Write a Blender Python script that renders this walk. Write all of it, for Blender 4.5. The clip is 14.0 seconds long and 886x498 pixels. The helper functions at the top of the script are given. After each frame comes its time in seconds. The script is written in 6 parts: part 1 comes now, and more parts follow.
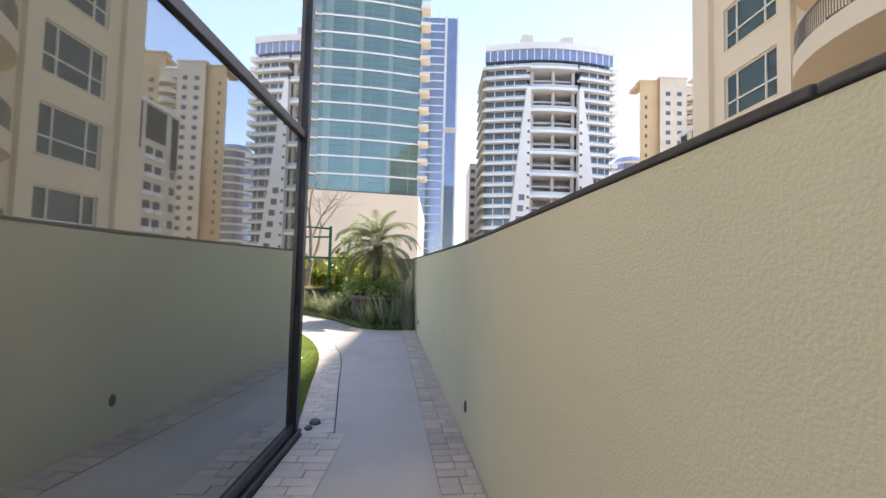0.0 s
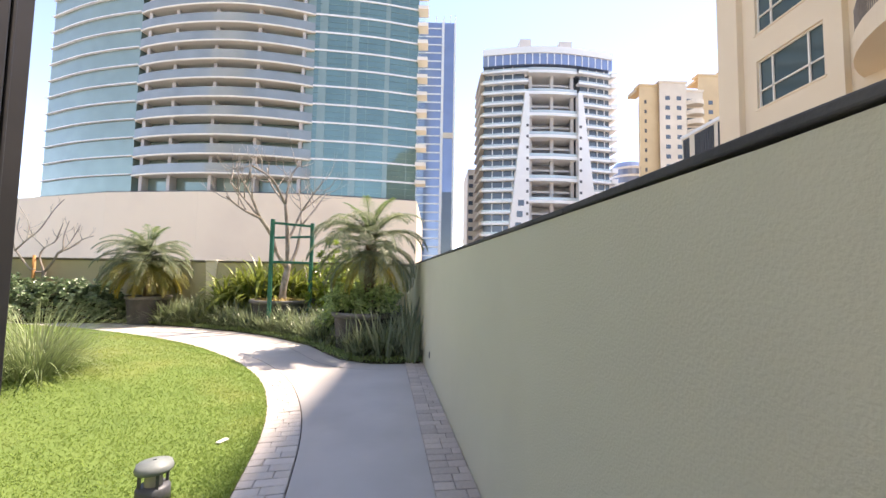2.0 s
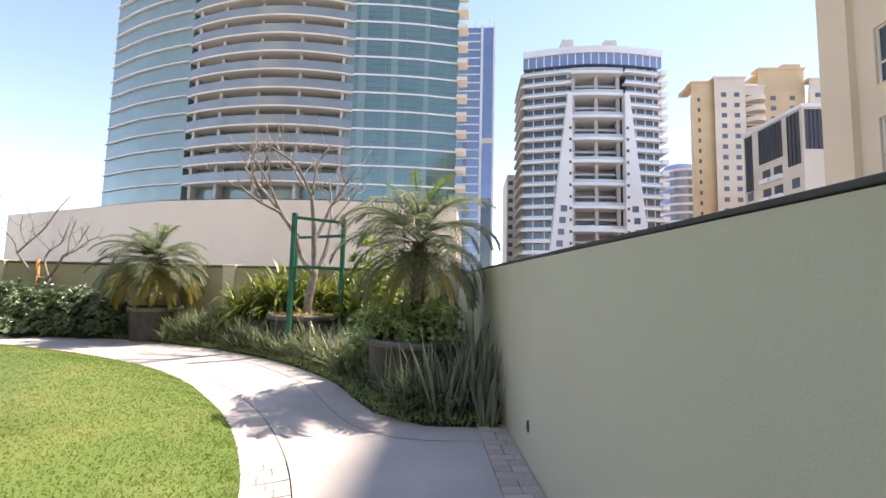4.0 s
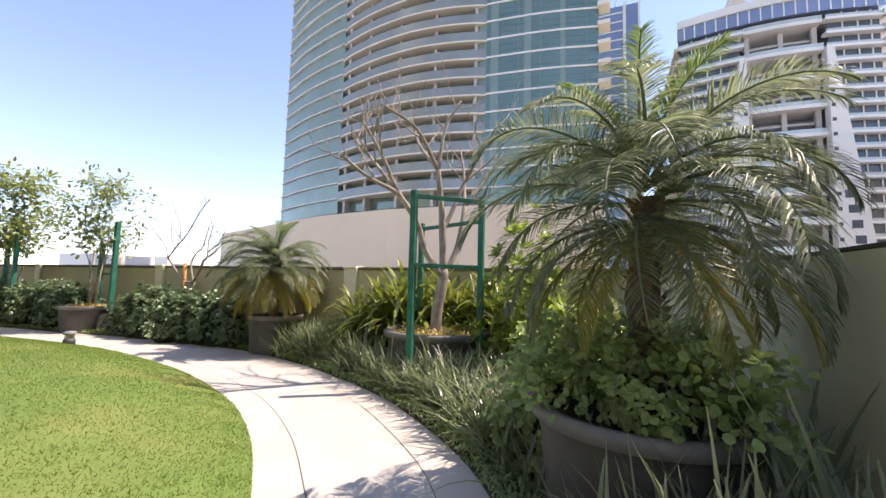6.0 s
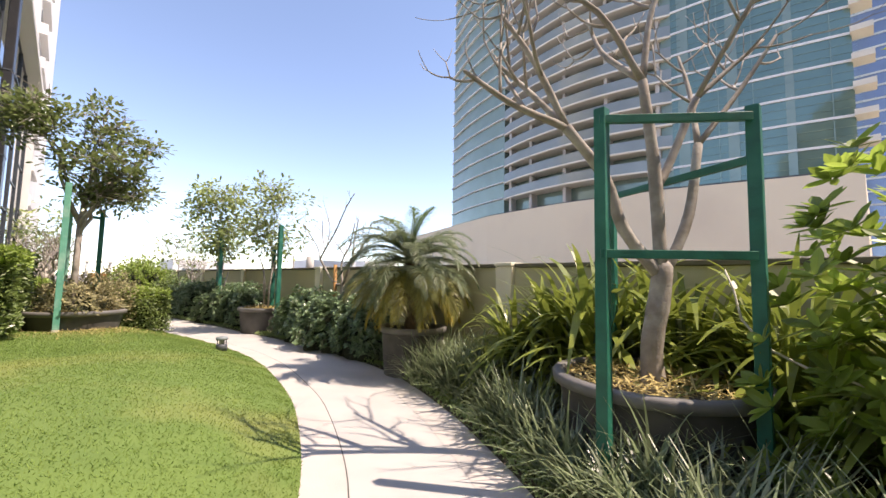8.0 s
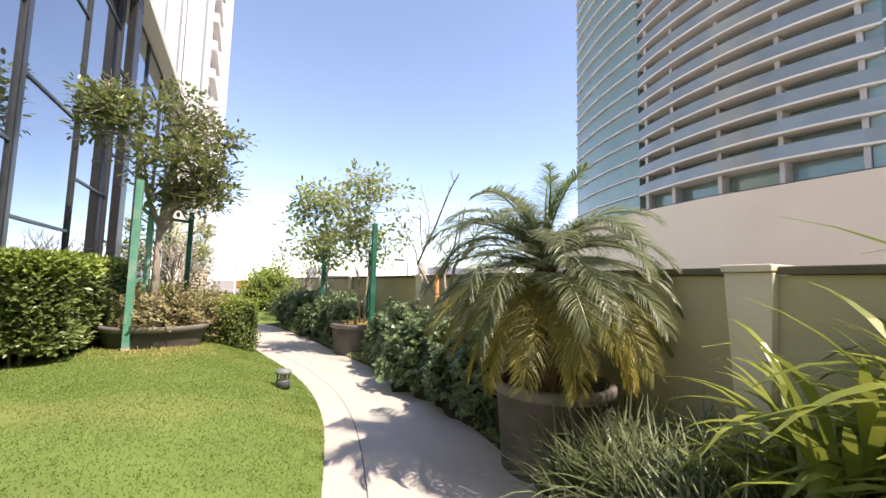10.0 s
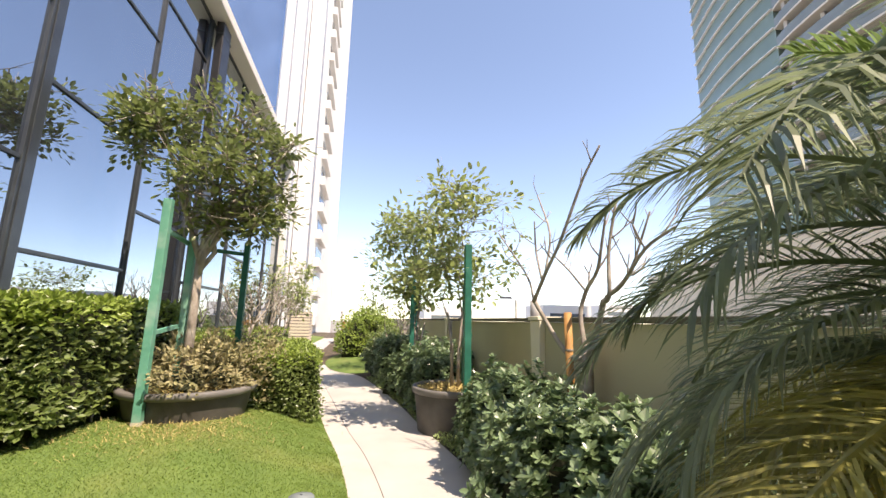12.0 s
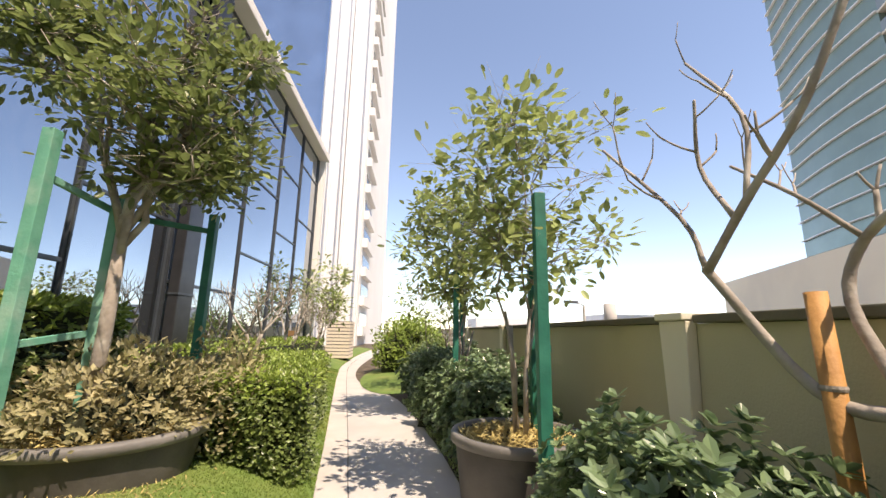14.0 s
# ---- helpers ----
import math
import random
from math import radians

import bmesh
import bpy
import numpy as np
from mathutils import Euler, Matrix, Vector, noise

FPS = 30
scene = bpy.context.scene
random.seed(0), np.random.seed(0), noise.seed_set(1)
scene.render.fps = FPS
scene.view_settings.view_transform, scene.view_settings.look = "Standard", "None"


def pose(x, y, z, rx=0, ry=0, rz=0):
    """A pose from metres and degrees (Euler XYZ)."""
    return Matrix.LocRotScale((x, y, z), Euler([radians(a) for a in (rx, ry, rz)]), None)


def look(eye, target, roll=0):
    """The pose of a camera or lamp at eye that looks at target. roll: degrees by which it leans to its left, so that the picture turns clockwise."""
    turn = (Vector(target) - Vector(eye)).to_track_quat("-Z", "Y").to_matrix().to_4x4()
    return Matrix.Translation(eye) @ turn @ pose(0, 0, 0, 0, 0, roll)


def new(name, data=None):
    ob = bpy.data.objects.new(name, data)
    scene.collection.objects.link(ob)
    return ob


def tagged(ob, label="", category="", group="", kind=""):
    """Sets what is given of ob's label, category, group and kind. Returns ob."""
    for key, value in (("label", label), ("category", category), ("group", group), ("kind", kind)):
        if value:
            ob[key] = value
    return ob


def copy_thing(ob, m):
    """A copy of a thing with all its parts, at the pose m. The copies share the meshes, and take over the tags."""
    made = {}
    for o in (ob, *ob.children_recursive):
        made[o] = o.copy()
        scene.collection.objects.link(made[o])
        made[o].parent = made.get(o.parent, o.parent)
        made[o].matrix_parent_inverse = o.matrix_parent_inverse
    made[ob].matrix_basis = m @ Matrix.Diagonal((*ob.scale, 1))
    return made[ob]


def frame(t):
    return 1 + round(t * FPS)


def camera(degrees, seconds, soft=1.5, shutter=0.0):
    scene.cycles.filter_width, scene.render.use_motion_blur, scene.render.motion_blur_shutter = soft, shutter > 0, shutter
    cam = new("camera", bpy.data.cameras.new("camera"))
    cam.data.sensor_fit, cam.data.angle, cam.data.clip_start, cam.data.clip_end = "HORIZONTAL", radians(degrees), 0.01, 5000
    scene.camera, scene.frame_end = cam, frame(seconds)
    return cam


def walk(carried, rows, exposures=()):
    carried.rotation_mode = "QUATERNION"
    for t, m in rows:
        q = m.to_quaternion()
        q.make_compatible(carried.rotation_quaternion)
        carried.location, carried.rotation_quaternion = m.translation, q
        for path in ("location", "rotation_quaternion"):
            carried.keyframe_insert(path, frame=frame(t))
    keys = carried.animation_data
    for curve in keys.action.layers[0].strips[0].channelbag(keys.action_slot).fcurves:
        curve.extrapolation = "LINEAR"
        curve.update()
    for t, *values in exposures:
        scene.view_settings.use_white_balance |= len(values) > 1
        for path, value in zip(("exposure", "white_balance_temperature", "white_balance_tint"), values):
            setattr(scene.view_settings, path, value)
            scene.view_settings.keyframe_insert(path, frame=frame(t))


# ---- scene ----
cam = camera(95.4, 14.0)
PATH = [
    (0, (0.814, 0.572, 1.455), (0.855, 2.569, 1.55), 1.4),
    (0.5, (0.736, 1.345, 1.44), (0.808, 3.341, 1.544), 1.3),
    (1, (0.645, 2.003, 1.461), (0.727, 3.998, 1.575), 1.2),
    (1.5, (0.564, 2.655, 1.458), (0.638, 4.65, 1.581), 1.0),
    (2, (0.517, 3.31, 1.431), (0.571, 5.305, 1.564), 1.0),
    (2.2, (0.489, 3.576, 1.441), (0.535, 5.571, 1.577), 1.1),
    (4.3, (-0.076, 6.127, 1.458), (-0.282, 8.109, 1.627), 1.4),
    (4.5, (-0.133, 6.445, 1.459), (-0.398, 8.421, 1.626), 1.4),
    (5, (-0.367, 7.094, 1.461), (-0.78, 9.043, 1.632), 1.4),
    (5.5, (-0.612, 7.671, 1.461), (-1.197, 9.576, 1.637), 1.5),
    (6, (-0.865, 8.343, 1.438), (-1.643, 10.177, 1.616), 1.5),
    (6.5, (-1.097, 8.928, 1.471), (-2.07, 10.668, 1.634), 1.2),
    (7, (-1.442, 9.504, 1.453), (-2.596, 11.129, 1.618), 1.3),
    (7.5, (-1.764, 10.041, 1.485), (-3.082, 11.537, 1.641), 1.2),
    (8, (-2.117, 10.527, 1.491), (-3.572, 11.891, 1.647), 1.2),
    (8.2, (-2.263, 10.718, 1.512), (-3.769, 12.025, 1.665), 1.1),
    (10.3, (-4.754, 12.366, 1.623), (-6.579, 13.163, 1.815), 1.5),
    (10.5, (-5.015, 12.494, 1.66), (-6.862, 13.233, 1.867), 1.5),
    (11, (-5.655, 12.717, 1.75), (-7.547, 13.316, 2.001), 1.5),
    (11.5, (-6.262, 12.902, 1.75), (-8.181, 13.379, 2.049), 1.5),
    (12, (-6.864, 13.1, 1.701), (-8.798, 13.473, 2.052), 1.2),
    (12.5, (-7.464, 13.269, 1.692), (-9.404, 13.557, 2.082), 1.1),
    (13, (-8.081, 13.444, 1.653), (-10.025, 13.664, 2.069), 1.1),
    (13.5, (-8.692, 13.533, 1.631), (-10.641, 13.697, 2.051), 1.1),
    (14, (-9.334, 13.559, 1.624), (-11.29, 13.683, 2.024), 1.0),
]
walk(cam, [(t, look(eye, target, roll)) for t, eye, target, roll in PATH],
     exposures=((0.0, 1.95, 7850, 18), (1.0, 2.05, 7950, 19), (2.0, 1.98, 8000, 20), (3.2, 1.78, 7800, 20), (4.5, 1.6, 7600, 21), (6.0, 1.5, 7650, 21), (8.0, 1.4, 7700, 20), (11.0, 1.52, 8050, 18), (14.0, 1.3, 8250, 17)))

# ---- light ----
SUN_EL, SUN_AZ = radians(60), math.atan2(0.8, 0.6)   # azimuth from +y towards +x
world = bpy.data.worlds.new("sky")
scene.world = world
world.use_nodes = True
wn = world.node_tree
sky = wn.nodes.new("ShaderNodeTexSky")
sky.sky_type = "NISHITA"
sky.sun_disc = False
sky.sun_elevation, sky.sun_rotation = SUN_EL, SUN_AZ
sky.dust_density, sky.air_density, sky.ozone_density = 0.05, 0.7, 1.6
wn.nodes["Background"].inputs["Strength"].default_value = 0.15
wn.links.new(sky.outputs[0], wn.nodes["Background"].inputs["Color"])
sun = new("sun", bpy.data.lights.new("sun", "SUN"))
sun.data.energy, sun.data.angle, sun.data.color = 2.8, radians(0.53), (1.0, 0.95, 0.87)
sun_to = Vector((math.sin(SUN_AZ) * math.cos(SUN_EL), math.cos(SUN_AZ) * math.cos(SUN_EL), math.sin(SUN_EL)))
sun.matrix_world = look((0, 0, 40), Vector((0, 0, 40)) - sun_to)


# ---- materials ----
def material(name, a, b=None, size=1.0, rough=0.7, metal=0.0, bump=0.0, bump_size=40.0, stain=None, stain_size=0.4,
             island=0.0, obj_random=0.0, leaf=0.0, spec=0.5):
    """A surface of two tones mixed by noise, with fine grain, a large stain and relief; island and obj_random vary it piece by piece."""
    m = bpy.data.materials.new(name)
    m.use_nodes = True
    t = m.node_tree
    n, l = t.nodes, t.links
    p = n["Principled BSDF"]
    p.inputs["Roughness"].default_value, p.inputs["Metallic"].default_value = rough, metal
    p.inputs["Specular IOR Level"].default_value = spec
    co = n.new("ShaderNodeTexCoord")

    def noise_node(scale, detail=5.0):
        k = n.new("ShaderNodeTexNoise")
        k.inputs["Scale"].default_value, k.inputs["Detail"].default_value = scale, detail
        l.new(co.outputs["Object"], k.inputs["Vector"])
        return k.outputs["Fac"]

    def mix(fac, c1, c2):
        k = n.new("ShaderNodeMix")
        k.data_type = "RGBA"
        if isinstance(fac, float):
            k.inputs[0].default_value = fac
        else:
            l.new(fac, k.inputs[0])
        for c, s in ((c1, k.inputs[6]), (c2, k.inputs[7])):
            if isinstance(c, tuple):
                s.default_value = (*c, 1)
            else:
                l.new(c, s)
        return k.outputs[2]

    def spread(fac, lo, hi):
        k = n.new("ShaderNodeMapRange")
        k.inputs[1].default_value, k.inputs[2].default_value = lo, hi
        l.new(fac, k.inputs[0])
        return k.outputs[0]

    b = b or tuple(0.8 * c for c in a)
    col = mix(spread(noise_node(size), 0.3, 0.7), a, b)
    if stain:
        col = mix(spread(noise_node(stain_size, 8.0), 0.5, 0.75), col, stain)
    if island or obj_random:
        if island:
            g = n.new("ShaderNodeNewGeometry").outputs["Random Per Island"]
        else:
            g = n.new("ShaderNodeObjectInfo").outputs["Random"]
        h = n.new("ShaderNodeHueSaturation")
        amount = island or obj_random
        k = n.new("ShaderNodeMapRange")
        k.inputs[3].default_value, k.inputs[4].default_value = 1 - amount, 1 + amount
        l.new(g, k.inputs[0])
        l.new(k.outputs[0], h.inputs["Value"])
        l.new(col, h.inputs["Color"])
        col = h.outputs[0]
    l.new(col, p.inputs["Base Color"])
    if bump:
        bn = n.new("ShaderNodeBump")
        bn.inputs["Strength"].default_value, bn.inputs["Distance"].default_value = min(1.0, bump), 0.01
        l.new(noise_node(bump_size, 6.0), bn.inputs["Height"])
        l.new(bn.outputs[0], p.inputs["Normal"])
    if leaf:
        tr = n.new("ShaderNodeBsdfTranslucent")
        l.new(col, tr.inputs["Color"])
        ms = n.new("ShaderNodeMixShader")
        ms.inputs[0].default_value = leaf
        l.new(p.outputs[0], ms.inputs[1])
        l.new(tr.outputs[0], ms.inputs[2])
        l.new(ms.outputs[0], n["Material Output"].inputs["Surface"])
    return m


def glazing(name, tint, rough=0.02, metal=0.9, wobble=0.02):
    """Mirror-coated glass: a tinted reflector with slightly uneven panes."""
    m = material(name, tint, tuple(0.85 * c for c in tint), 0.3, rough, metal, wobble, 0.6)
    return m


MAT = {
    "render": material("olive_render", (0.68, 0.665, 0.525), (0.64, 0.625, 0.49), 0.8, 0.9, bump=0.28, bump_size=110, stain=(0.60, 0.57, 0.45), stain_size=0.5),
    "render_back": material("back_render", (0.56, 0.52, 0.345), (0.52, 0.48, 0.315), 0.8, 0.9, bump=0.4, bump_size=55, stain=(0.48, 0.445, 0.30)),
    "coping": material("coping_stone", (0.085, 0.085, 0.09), (0.06, 0.06, 0.065), 3, 0.75, bump=0.5, bump_size=30, stain=(0.15, 0.145, 0.14), stain_size=2),
    "coping_back": material("coping_back", (0.17, 0.15, 0.10), (0.13, 0.12, 0.085), 3, 0.85, bump=0.4, bump_size=30),
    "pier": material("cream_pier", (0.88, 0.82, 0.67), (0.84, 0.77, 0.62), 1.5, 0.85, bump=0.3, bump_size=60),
    "path": material("path_concrete", (0.49, 0.465, 0.445), (0.44, 0.42, 0.405), 2.2, 0.88, bump=0.35, bump_size=120, stain=(0.40, 0.38, 0.365), stain_size=0.9),
    "border": material("path_border", (0.52, 0.475, 0.445), (0.465, 0.43, 0.405), 3, 0.88, bump=0.35, bump_size=90, stain=(0.42, 0.395, 0.37), stain_size=1.4),
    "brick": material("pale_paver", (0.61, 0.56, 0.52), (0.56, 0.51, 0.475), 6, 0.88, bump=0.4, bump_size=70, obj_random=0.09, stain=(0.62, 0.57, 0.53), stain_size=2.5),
    # darker copy of the paver, with the wall's shade in its colour
    "brick_shaded": material("shaded_paver", (0.55, 0.49, 0.45), (0.47, 0.415, 0.38), 6, 0.9, bump=0.5, bump_size=70, obj_random=0.15, stain=(0.52, 0.46, 0.43), stain_size=2.5),
    "soil": material("soil", (0.10, 0.075, 0.05), (0.06, 0.045, 0.03), 9, 0.95, bump=1.0, bump_size=25, stain=(0.18, 0.14, 0.10), stain_size=3),
    "straw": material("dry_litter", (0.56, 0.46, 0.20), (0.40, 0.31, 0.13), 12, 0.9, island=0.35, leaf=0.15),
    "lawn": material("lawn_base", (0.13, 0.20, 0.045), (0.10, 0.165, 0.036), 2.2, 0.95, bump=0.3, bump_size=160, stain=(0.20, 0.225, 0.07), stain_size=0.7),
    "blade": material("lawn_blades", (0.26, 0.36, 0.105), (0.205, 0.305, 0.08), 1.6, 0.75, island=0.16, leaf=0.5, stain=(0.36, 0.40, 0.13), stain_size=0.7, spec=0.15),
    "frame": material("dark_mullion", (0.07, 0.07, 0.075), (0.05, 0.05, 0.055), 4, 0.38, 0.6, bump=0.1, bump_size=20, spec=0.5),
    "frame_blue": material("steel_mullion", (0.10, 0.115, 0.13), (0.075, 0.085, 0.10), 4, 0.4, 0.5),
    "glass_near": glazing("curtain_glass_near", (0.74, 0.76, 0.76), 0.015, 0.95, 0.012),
    # dark interior and wall reflection put into the lowest panes' tint
    "glass_low": glazing("curtain_glass_low_dimmed", (0.40, 0.43, 0.43), 0.02, 0.92, 0.012),
    "glass_far": glazing("curtain_glass", (0.46, 0.51, 0.57), 0.015, 0.95, 0.012),
    "green": material("green_paint", (0.012, 0.17, 0.115), (0.01, 0.12, 0.085), 7, 0.5, bump=0.3, bump_size=35, stain=(0.03, 0.21, 0.15), stain_size=3),
    "green_pale": material("weathered_green_paint", (0.14, 0.42, 0.31), (0.09, 0.32, 0.235), 6, 0.6, bump=0.35, bump_size=40, stain=(0.35, 0.52, 0.44), stain_size=2.5),
    "rawtip": material("bare_post_foot", (0.62, 0.58, 0.48), (0.5, 0.46, 0.38), 12, 0.85, bump=0.4),
    "pot": material("black_planter", (0.075, 0.068, 0.064), (0.055, 0.05, 0.048), 5, 0.6, bump=0.25, bump_size=30, stain=(0.13, 0.12, 0.11), stain_size=1.6),
    "pot_rim": material("planter_rim", (0.17, 0.16, 0.155), (0.12, 0.115, 0.11), 4, 0.6, bump=0.3, bump_size=30, stain=(0.25, 0.235, 0.22), stain_size=2),
    "lampbody": material("grey_lamp", (0.12, 0.13, 0.15), (0.095, 0.10, 0.12), 9, 0.5, 0.2, bump=0.15),
    # lighter than the lamp body: overhead sun put into the cap's colour
    "lampcap": material("sunlit_lamp_cap", (0.25, 0.285, 0.29), (0.19, 0.22, 0.225), 14, 0.55, 0.1, bump=0.1),
    "lampglass": material("lamp_lens", (0.55, 0.52, 0.45), (0.42, 0.40, 0.36), 9, 0.15),
    "bark": material("pale_bark", (0.37, 0.325, 0.285), (0.24, 0.205, 0.175), 9, 0.85, bump=0.7, bump_size=30, stain=(0.55, 0.51, 0.46), stain_size=4),
    "bark_brown": material("brown_bark", (0.20, 0.15, 0.115), (0.13, 0.095, 0.07), 12, 0.9, bump=0.8, bump_size=30, stain=(0.30, 0.25, 0.20), stain_size=5),
    "palm_trunk": material("palm_trunk", (0.23, 0.16, 0.10), (0.14, 0.095, 0.06), 18, 0.95, bump=1.0, bump_size=40),
    "frond": material("palm_frond", (0.28, 0.325, 0.20), (0.21, 0.26, 0.155), 3, 0.42, island=0.3, leaf=0.5, spec=0.6),
    "frond_young": material("palm_frond_young", (0.24, 0.34, 0.12), (0.18, 0.27, 0.09), 3, 0.4, island=0.3, leaf=0.4, spec=0.7),
    "frond_old": material("palm_frond_yellow", (0.60, 0.47, 0.10), (0.44, 0.42, 0.11), 3, 0.5, island=0.3, leaf=0.45),
    "frond_low": material("palm_frond_lower", (0.40, 0.37, 0.115), (0.28, 0.29, 0.10), 3, 0.42, island=0.35, leaf=0.45, spec=0.7),
    "strap": material("strap_leaf", (0.27, 0.32, 0.185), (0.165, 0.215, 0.11), 4, 0.34, island=0.5, leaf=0.4, spec=0.9),
    "strap_tall": material("tall_strap_leaf", (0.29, 0.335, 0.235), (0.22, 0.27, 0.18), 4, 0.42, island=0.3, leaf=0.3, spec=0.6),
    "crinum": material("broad_strap_leaf", (0.30, 0.34, 0.065), (0.15, 0.20, 0.045), 3, 0.36, island=0.45, obj_random=0.0, leaf=0.35),
    "scaevola": material("bright_shrub_leaf", (0.36, 0.46, 0.09), (0.24, 0.34, 0.065), 3, 0.36, island=0.4, leaf=0.5),
    "vine": material("vine_leaf", (0.40, 0.50, 0.22), (0.29, 0.40, 0.155), 3, 0.42, island=0.35, leaf=0.5),
    "shrub": material("dark_shrub_leaf", (0.225, 0.31, 0.165), (0.155, 0.235, 0.115), 3, 0.3, island=0.4, leaf=0.35, spec=0.8),
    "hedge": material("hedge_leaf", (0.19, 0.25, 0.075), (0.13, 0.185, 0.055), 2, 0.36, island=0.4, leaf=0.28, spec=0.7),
    # leaf of the bright far shrubs; on hedge tops it stands for sunlight
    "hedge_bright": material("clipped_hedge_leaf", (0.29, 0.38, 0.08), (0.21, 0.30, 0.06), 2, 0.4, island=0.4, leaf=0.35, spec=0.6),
    "dryleaf": material("dry_shrub_leaf", (0.40, 0.345, 0.19), (0.28, 0.27, 0.14), 3, 0.6, island=0.45, leaf=0.3),
    "treeleaf": material("tree_leaf", (0.25, 0.30, 0.115), (0.17, 0.22, 0.08), 2, 0.3, island=0.45, leaf=0.4, spec=0.7),
    "paleleaf": material("pale_tree_leaf", (0.39, 0.455, 0.19), (0.29, 0.36, 0.135), 2, 0.45, island=0.4, leaf=0.4),
    # near-black stands for the shade inside the foliage
    "inner": material("shrub_core_shade", (0.035, 0.04, 0.018), (0.02, 0.025, 0.01), 8, 0.95, bump=1.0, bump_size=12),
    "flower": material("purple_petal", (0.55, 0.22, 0.62), (0.45, 0.16, 0.55), 10, 0.5, leaf=0.3),
    "stake": material("orange_stake", (0.52, 0.27, 0.09), (0.40, 0.19, 0.06), 8, 0.7, bump=0.4),
    "fountain": material("fountain_grass", (0.30, 0.36, 0.19), (0.20, 0.27, 0.12), 3, 0.6, island=0.35, leaf=0.3),
    "teal_glass": glazing("teal_glass", (0.265, 0.355, 0.31), 0.1, 0.3, 0.02),
    "teal_dark": glazing("teal_dark_glass", (0.18, 0.295, 0.265), 0.06, 0.5, 0.02),
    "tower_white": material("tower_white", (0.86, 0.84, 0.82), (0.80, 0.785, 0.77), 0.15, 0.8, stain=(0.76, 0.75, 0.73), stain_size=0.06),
    # shade put into recessed tower parts; plain grey on roofs and posts
    "tower_shade": material("tower_grey_shade", (0.56, 0.53, 0.50), (0.50, 0.47, 0.445), 0.2, 0.85),
    "soffit": material("soffit_cream", (0.80, 0.74, 0.64), (0.74, 0.68, 0.58), 0.2, 0.85),
    "rail_glass": glazing("rail_glass", (0.58, 0.64, 0.63), 0.15, 0.2, 0.01),
    "balcony_glass": glazing("balcony_glass", (0.29, 0.325, 0.315), 0.15, 0.2, 0.01),
    "blue_glass": glazing("blue_glass", (0.26, 0.33, 0.48), 0.1, 0.35, 0.01),
    "window": glazing("window_glass", (0.12, 0.15, 0.18), 0.06, 0.12, 0.02),
    "window_near": glazing("near_window_glass", (0.10, 0.15, 0.16), 0.04, 0.35, 0.02),
    "beige": material("beige_facade", (0.74, 0.61, 0.44), (0.69, 0.565, 0.40), 0.25, 0.88, bump=0.2, bump_size=12, stain=(0.64, 0.52, 0.38), stain_size=0.15),
    "beige_pale": material("pale_beige_facade", (0.74, 0.64, 0.52), (0.68, 0.585, 0.47), 0.2, 0.88, stain=(0.62, 0.53, 0.43), stain_size=0.1),
    "ochre": material("ochre_facade", (0.66, 0.49, 0.29), (0.59, 0.43, 0.25), 0.2, 0.88, stain=(0.56, 0.41, 0.25), stain_size=0.1),
    "pink": material("pink_podium", (0.80, 0.68, 0.52), (0.76, 0.64, 0.49), 0.08, 0.9, stain=(0.64, 0.53, 0.42), stain_size=0.05),
    "street": material("street_ground", (0.30, 0.27, 0.23), (0.22, 0.20, 0.18), 0.02, 0.95, stain=(0.36, 0.33, 0.28), stain_size=0.004),
    "rail_dark": material("balcony_iron", (0.24, 0.195, 0.155), (0.18, 0.145, 0.115), 5, 0.6, 0.1),
    "joint": material("joint_shadow", (0.13, 0.12, 0.11), (0.09, 0.085, 0.08), 8, 0.95),
    "recess": material("dark_recess", (0.10, 0.10, 0.105), (0.075, 0.075, 0.08), 0.3, 0.8),
}


